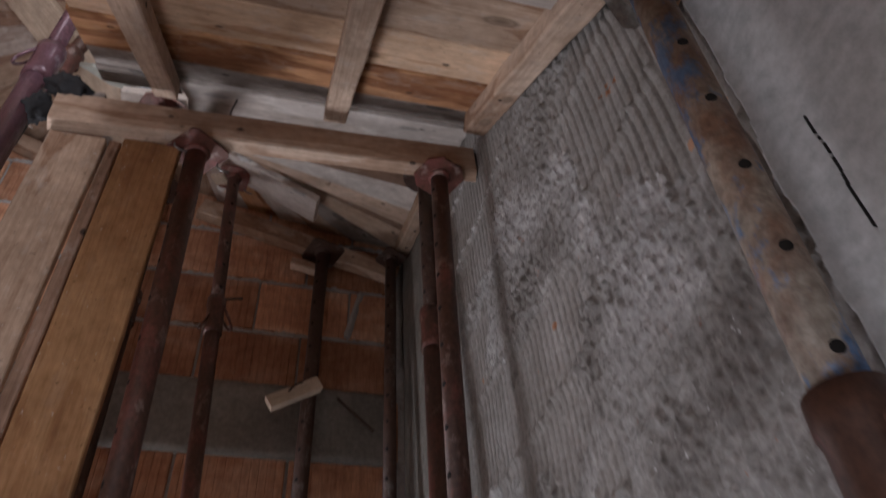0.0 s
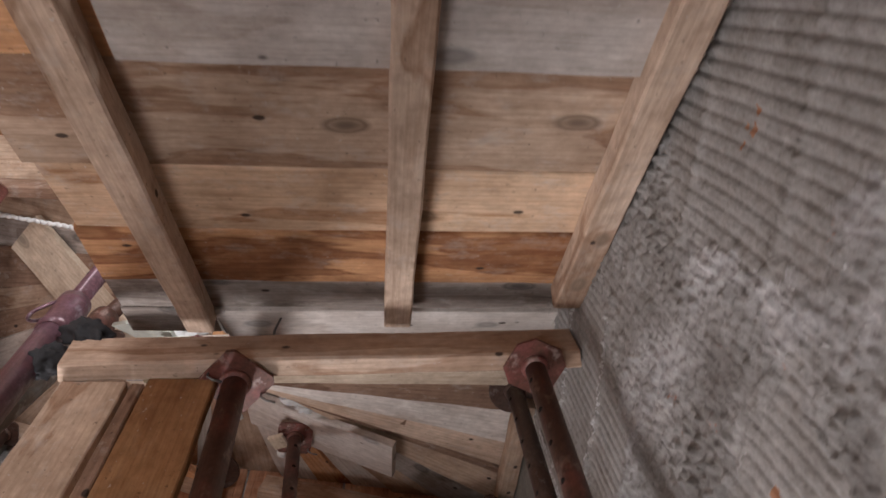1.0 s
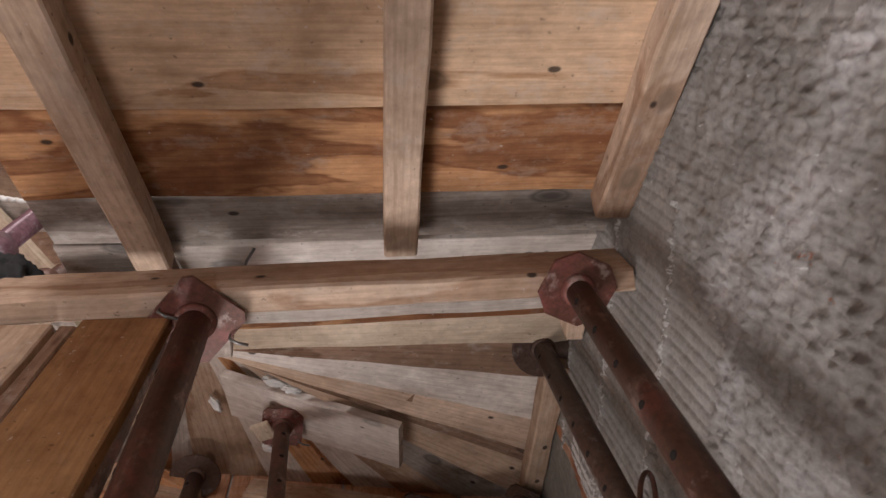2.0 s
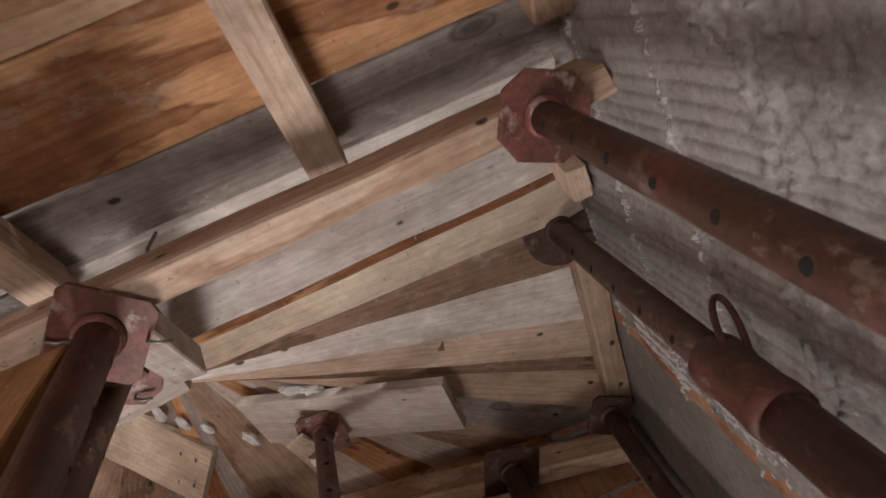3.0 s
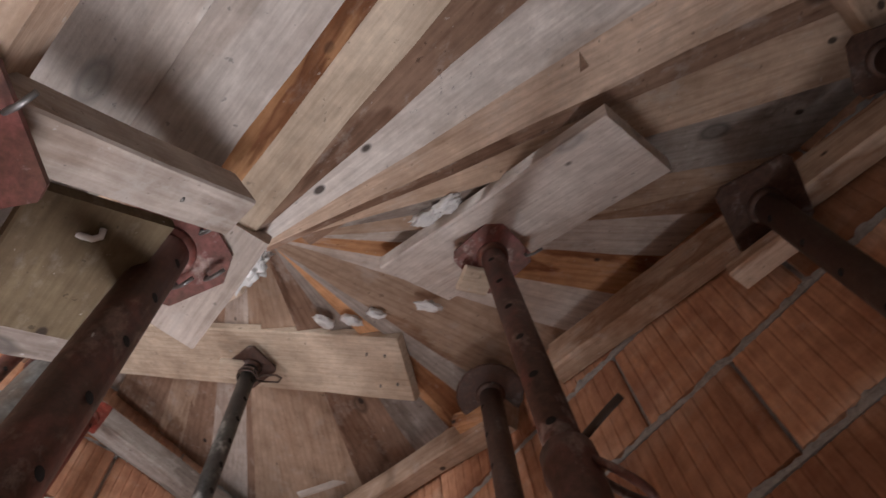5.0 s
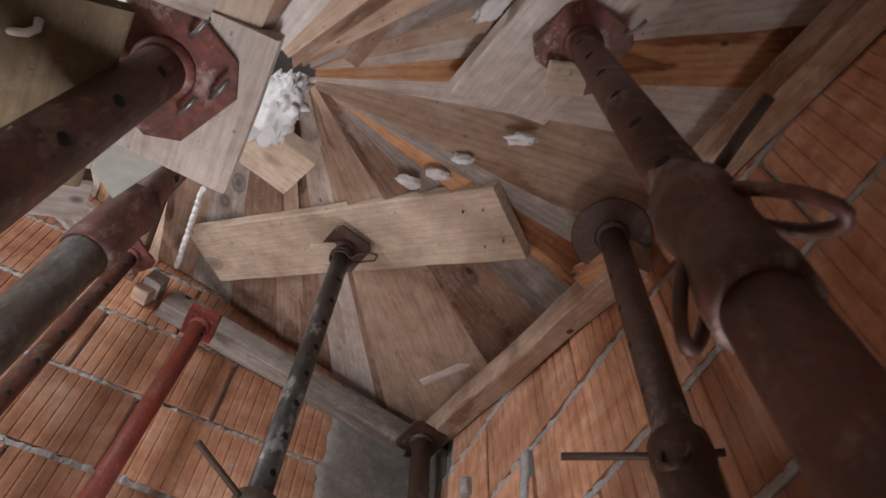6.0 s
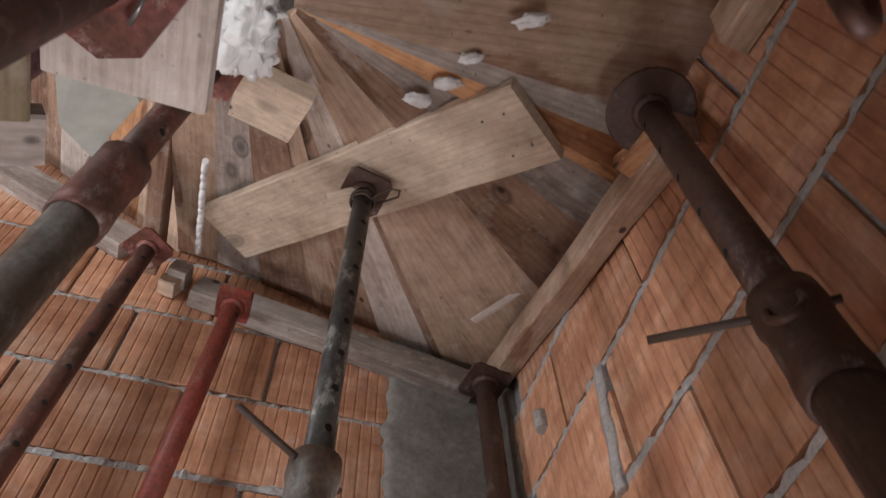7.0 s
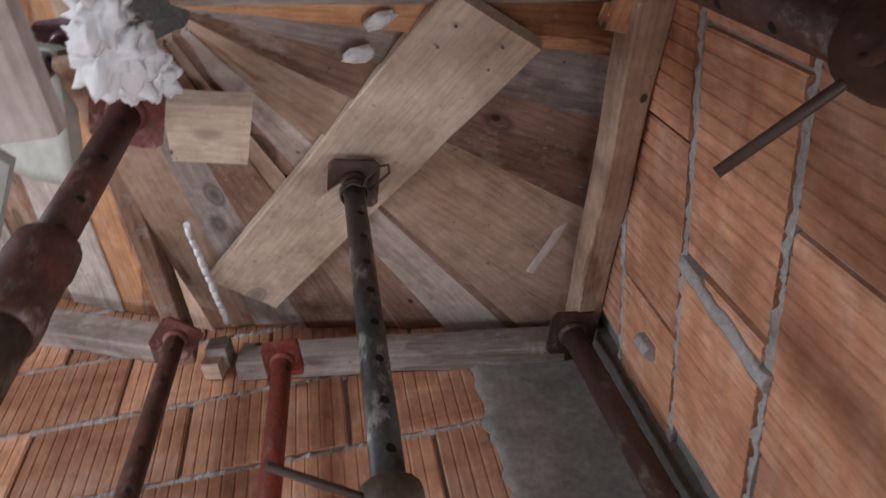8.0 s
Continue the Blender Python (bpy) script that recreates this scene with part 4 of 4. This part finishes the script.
steel_prop((-1.515, 1.468, 4.185), (-1.47, 1.35, 0.95), "thin brown steel prop under the beam on the block wall", r=0.022, plate=0.10, plate_turn=40, tube=STEEL_RED, sleeve=2.6, hole_angle=0.5)
steel_prop((-0.583, 1.612, 3.284), (-0.508, 1.596, 0.95), "thick rusty steel prop under the newel plank", r=0.029, plate=0.145, plate_turn=28, cut=0.03, sleeve=2.2, hole_angle=0.6,
           nails=((0.35, 0.055), (1.6, 0.06), (2.4, 0.05)))
steel_prop((-0.857, 1.622, 3.845), (-1.15, 1.37, landing_z(-0.5, 1.4)), "steel prop with a cement-splashed tube at the open newel", r=0.024, plate=0.11, plate_turn=20, tube=STEEL_RED, body=STEEL_GALV, sleeve=3.42,
           hole_angle=0.9, outer=1.35, sleeve_steel=STEEL_RED)
steel_prop(*straight(-0.850, 1.398, 4.36), "purple primed steel prop with a loop handle under the upper flight", r=0.024, plate=0.11, tube=STEEL_PURPLE, sleeve=3.15, loop_angle=-2.9, outer=1.35)

# ---- loose planks, blocks and uprights ----


def nail_in(parent, p, d=(0, 0, -1), length=0.03):
    a = Vector(p)
    part("nail", wire_bm([a, a + Vector(d) * length * 0.5, a + Vector(d) * length], 0.0025, 6), NAIL, parent)


def plank_by_corners(name, c0, c1, c2, thick, material, label, parent=None):
    """A plank from three corners of its underside: c0 to c1 across its end, c0 to c2 along it."""
    c0, c1, c2 = Vector(c0), Vector(c1), Vector(c2)
    x = (c2 - c0)
    length = x.length
    x.normalize()
    w = c1 - c0
    w = w - x * w.dot(x)
    width = w.length
    z = x.cross(w.normalized())
    if z.z < 0:
        z = -z
    mid = c0 + w / 2
    o = thing(name, label, "plank", "loose planks", at=tuple(mid))
    part("plank_timber", timber_bm(length, width, thick), material, o, m=basis(mid, mid + x, z))
    return o


p1 = plank_by_corners("plank", (-0.071, 2.010, 3.415), (-0.072, 2.187, 3.486), (-0.555, 1.950, 3.625), 0.028, WOOD_LIME,
                      "pale short plank wedged on a red steel prop")
p2 = plank_by_corners("plank", (-0.729, 2.131, 3.787), (-0.837, 2.275, 3.792), (-1.390, 1.57, 4.212), 0.030, WOOD_CLEAN,
                      "clean pale plank with bent nails on a green-grey prop")
for f, d in ((0.05, 0.03), (0.10, 0.03), (0.04, 0.12), (0.09, 0.13)):
    e = Vector((-0.729, 2.131, 3.787)).lerp(Vector((-0.837, 2.275, 3.792)), 0.12 + d * 5) + Vector((-0.66, -0.56, 0.435)) * f
    nail_in(p2, e, (0.3, -0.2, -0.9), 0.022)
plank_by_corners("wood_block", (-0.859, 1.672, 3.868), (-0.972, 1.660, 3.895), (-0.887, 1.800, 3.870), 0.05, WOOD_CLEAN, "small clean offcut of pale wood nailed to the boards")
npk = thing("newel_plank", "short weathered plank on top of a thick prop", "plank", "loose planks", at=(-0.6, 1.64, 3.285))
timber("plank_timber", (-0.70, 1.640, 3.286), (-0.505, 1.632, 3.290), 0.165, 0.034, WOOD_WHITE, npk)
blk = thing("batten_piece", "short pale nailed batten running up from the cross beam", "batten", at=(-0.4, 1.5, 3.0))
timber("batten_timber", (-0.392, 1.44, 2.925), (-0.456, 1.655, 3.205), 0.06, 0.055, WOOD_WHITE, blk, (0, -0.6, 0.8))
part("nail_head", lathe_bm([(0.004, 0), (0.004, 0.002), (0.001, 0.003)], 8), NAIL, blk, m=pose(-0.437, 1.587, 3.118, 180, 0, 0))
panel = plank_by_corners("formwork_panel", (-0.50, 1.462, 3.085), (-0.50, 1.600, 3.165), (-0.69, 1.462, 3.085), 0.02, WOOD_OLIVE, "olive coated formwork panel beside the newel")
timber("edge_strip", (-0.722, 1.462, 3.10), (-0.722, 1.600, 3.18), 0.055, 0.03, WOOD_GREY, panel)
tagged(part("hook", wire_bm([(-0.548, 1.512, 3.125), (-0.543, 1.524, 3.118), (-0.538, 1.535, 3.116), (-0.532, 1.541, 3.12), (-0.526, 1.538, 3.127)], 0.004), FOAM), "small white plastic hook on the olive panel", "hook")


def shard(name, corners, thick, material, label, category="offcut"):
    """A flat broken piece of board: its underside's outline, thickened upwards."""
    o = thing(name, label, category, at=corners[0])
    bm = bmesh.new()
    lo = [bm.verts.new(c) for c in corners]
    hi = [bm.verts.new(Vector(c) + Vector((0, 0, thick))) for c in corners]
    n = len(corners)
    for k in range(n):
        bm.faces.new((lo[k], lo[(k + 1) % n], hi[(k + 1) % n], hi[k]))
    bm.faces.new(lo[::-1])
    bm.faces.new(hi)
    bmesh.ops.recalc_face_normals(bm, faces=bm.faces[:])
    part("shard_timber", bm, material, o)
    return o


shard("wood_offcut", ((-0.655, 1.585, 3.330), (-0.76, 1.625, 3.40), (-0.852, 1.572, 3.405), (-0.80, 1.545, 3.37), (-0.67, 1.55, 3.33)), 0.02, FILM_SHEET, "pale greenish broken offcut above the newel plank")
upr = thing("upright_boards", "upright tan and yellow boards standing under the cross beam", "boards", at=(-0.6, 1.41, 0.95))
for x, w, material, yb in ((-0.700, 0.135, WOOD_TAN, 1.40), (-0.612, 0.028, WOOD_BROWN, 1.405), (-0.522, 0.14, WOOD_YELLOW, 1.40)):
    timber("upright_board", (x, yb, 0.955), (x, yb + 0.012, 2.895 + 0.045 * (x + 0.7)), w, 0.026, material, upr, (0, 1, 0), "yellow coated board" if material is WOOD_YELLOW else "")
# wedges and end blocks
for a, b, w, t, material, label in (
        ((-0.815, 2.375, 3.735), (-0.715, 2.400, 3.690), 0.06, 0.03, WOOD_ORANGE, "short orange wood wedge over the block wall"),
        ((-1.632, 1.545, 4.175), (-1.632, 1.50, 4.19), 0.05, 0.08, WOOD_TAN, "small wood block on the block wall"),
        ((0.318, 1.585, 3.19), (0.318, 1.645, 3.20), 0.04, 0.09, WOOD_PALE, "pale wood block beside the cement wall"),
        ((0.0, 2.395, 3.395), (-0.13, 2.395, 3.425), 0.05, 0.03, WOOD_PALE, "pale offcut under the wall beam"),
        # lime white here paints the lit edge of the splinter
        ((-1.345, 2.28, 3.935), (-1.265, 2.40, 4.02), 0.008, 0.024, WOOD_LIME, "thin splinter of wood, its lit edge put into the pale colour")):
    o = thing("wood_block", label, "block", at=a)
    timber("block_timber", a, b, w, t, material, o, ends=0.002)
for a, b, w, t, material, label in (
        ((-0.445, 2.050, 3.520), (-0.425, 2.105, 3.535), 0.05, 0.012, WOOD_CLEAN, "pale splinter wedged beside a square prop head"),
        ((-1.125, 1.880, 3.930), (-1.095, 1.935, 3.925), 0.05, 0.014, WOOD_CLEAN, "pale splinter wedged beside a dark prop head"),
        ((-1.625, 1.455, 4.105), (-1.625, 1.455, 4.215), 0.06, 0.05, WOOD_TAN, "upright wood block under a prop head"),
        ((-1.615, 1.515, 4.215), (-1.615, 1.565, 4.205), 0.06, 0.05, WOOD_GREY, "grey wood block on the block wall")):
    o = thing("wood_block", label, "block", at=a)
    timber("block_timber", a, b, w, t, material, o, ends=0.002)
joist = thing("joist", "narrow brown timber joist under the upper flight", "joist", at=(-1.55, 1.47, 4.23))
timber("joist_timber", (-1.60, 1.470, 4.192), (-0.88, 1.470, 4.150), 0.045, 0.09, WOOD_BROWN, joist)


def torn_bm(length, width, thick, seed):
    """A board with one long edge torn ragged."""
    bm = bmesh.new()
    n = int(length / 0.006)
    rows = []
    for i in range(n + 1):
        x = length * i / n
        w = width * (1 + 0.30 * noise.noise(Vector((x * 18, seed, 0))) + 0.22 * noise.noise(Vector((x * 70, seed, 4))))
        rows.append([bm.verts.new(q) for q in ((x, 0, 0), (x, w, 0.002), (x, w * 0.96, thick), (x, 0, thick))])
    for a, b in zip(rows, rows[1:]):
        for k in range(4):
            bm.faces.new((a[k], b[k], b[(k + 1) % 4], a[(k + 1) % 4]))
    bm.faces.new(rows[0])
    bm.faces.new(rows[-1][::-1])
    bmesh.ops.recalc_face_normals(bm, faces=bm.faces[:])
    return bm


torn = thing("broken_board", "brown board with a torn ragged edge beside a plank", "board", at=(-0.45, 1.90, 3.50))
part("torn_timber", torn_bm(0.56, 0.055, 0.018, 3.0), WOOD_BROWN, torn, m=basis((-0.03, 1.945, 3.44), (-0.55, 1.805, 3.535), (0.1, -0.25, 1)))
tie = thing("wood_offcut", "bright offcut of wood tied to a prop", "offcut", at=(-0.08, 2.32, 2.78))
timber("offcut_timber", (-0.155, 2.315, 2.745), (0.005, 2.315, 2.84), 0.035, 0.05, WOOD_CLEAN, tie, (0.5, 0, -0.8))
part("wire_tie", wire_bm([(-0.06 + 0.032 * math.cos(t), 2.335 + 0.05 * math.sin(t), 2.79 + 0.03 * math.cos(t)) for t in np.linspace(0, 6.28, 14)], 0.004), WIRE, tie)
tagged(part("rebar", wire_bm([(0.10, 2.43, 2.84), (0.16, 2.41, 2.77), (0.23, 2.40, 2.70)], 0.006), WIRE), "short rusty steel rod sticking out of the wall", "rebar")
tagged(part("nail", wire_bm([(-0.349, 1.385, 3.02), (-0.347, 1.374, 3.045), (-0.338, 1.366, 3.085)], 0.003), NAIL), "long nail standing out of the cross beam", "nail")

# ---- foam, rag and sheet ----


def blob_bm(size, seed, soft=True):
    bm = bmesh.new()
    bmesh.ops.create_icosphere(bm, subdivisions=4, radius=1.0)
    for v in bm.verts:
        p = v.co.copy()
        k = 0.8 + 0.35 * noise.noise(p * 1.6 + Vector((seed, 0, 0))) + 0.4 * abs(noise.noise(p * 3.1 + Vector((0, seed, 0)))) + 0.16 * abs(noise.noise(p * 8 + Vector((0, 0, seed))))
        v.co = Vector((p.x * size[0], p.y * size[1], p.z * size[2])) * k
    for f in bm.faces:
        f.smooth = soft
    return bm


for i, (x, y, z, sx, sy) in enumerate((
        (-0.82, 1.992, 3.842, 0.024, 0.013), (-0.765, 2.028, 3.811, 0.022, 0.013), (-0.699, 2.046, 3.765, 0.018, 0.010), (-0.606, 2.118, 3.742, 0.026, 0.012),
        (-0.399, 1.935, 3.557, 0.028, 0.016), (-0.36, 1.955, 3.56, 0.02, 0.012), (-0.345, 1.93, 3.50, 0.024, 0.010), (-0.43, 2.15, 3.56, 0.016, 0.012))):
    tagged(part("foam_blob", blob_bm((sx * 1.15, sy, 0.012), i * 3.7), FOAM, m=pose(x, y, z + 0.002, 0, 0, 80 - i * 6 if i < 4 else 30 - i * 2)), "white hardened foam oozing between boards", "foam", "foam blobs")


def crumple_bm(size, seed):
    """A crushed, creased lump with sharp folds."""
    bm = bmesh.new()
    bmesh.ops.create_icosphere(bm, subdivisions=4, radius=1.0)
    for v in bm.verts:
        p = v.co.copy()
        w = p + 0.35 * Vector((noise.noise(p * 2 + Vector((seed, 0, 0))), noise.noise(p * 2 + Vector((0, seed, 0))), noise.noise(p * 2 + Vector((0, 0, seed)))))
        fold = abs(noise.noise(w * 1.8 + Vector((seed, 1, 0)))) * 1.0 + abs(noise.noise(w * 3.6 + Vector((2, seed, 0)))) * 0.3
        v.co = Vector((p.x * size[0], p.y * size[1], p.z * size[2])) * (0.62 + fold)
    for f in bm.faces:
        f.smooth = True
    return bm


pile = thing("foam_mass", "crumpled white foam sheet stuffed in the open newel", "foam", at=(-0.68, 1.72, 3.55))
for i, (x, y, z, s) in enumerate(((-0.605, 1.735, 3.44, 0.032), (-0.645, 1.722, 3.50, 0.06), (-0.70, 1.70, 3.58, 0.066), (-0.745, 1.69, 3.66, 0.055), (-0.775, 1.71, 3.72, 0.04))):
    part("foam_lump", crumple_bm((s * 0.8, s * 0.45, s * 0.8), 11 + i * 5.3), FOAM, pile, m=pose(x, y, z, 25 * i, 10 * i, 35 * i))
tagged(part("foam_strip", wire_bm([(-1.20 - 0.33 * t + 0.004 * math.sin(50 * t), 1.585 - 0.005 * t, 4.125 + 0.115 * t + 0.006 * math.sin(70 * t)) for t in np.linspace(0, 1, 60)], 0.008), FOAM),
       "thin wavy bead of white foam between boards", "foam")
tagged(part("foam_plug", blob_bm((0.011, 0.008, 0.011), 77), FOAM, m=pose(-0.558, 1.600, 2.976)), "white foam plug in a prop hole", "foam")
rag = thing("black_rag", "black crumpled rag tied behind a purple prop", "rag", at=(-0.76, 1.40, 3.05))
part("rag_fold", blob_bm((0.06, 0.035, 0.04), 51), RAG, rag, m=pose(-0.755, 1.385, 3.035, 0, 20, 10))
part("rag_fold", blob_bm((0.04, 0.03, 0.06), 57), RAG, rag, m=pose(-0.815, 1.40, 2.96, 0, 10, 30))
tagged(part("cement_sheet", slab_patch(0.30, 0.26, 21.0, 0.004, 0.04, 0.03), FILM_SHEET, m=pose(-1.12, 1.37, 4.20, 60, 0, 12)), "greenish cement-stained sheet hanging under the upper flight", "sheet")

# ---- the wall blocks, each a piece of its wall ----
lay(far_wall, M_FAR, 1.93, LEVELS, 0.275, lambda x, z: WINDOW[0] - 0.15 < x < WINDOW[1] + 0.15 and WINDOW[2] - 0.2 < z < WINDOW[3])
lay(left_wall, M_LEFT, 2.60, LEVELS, 0.2443)
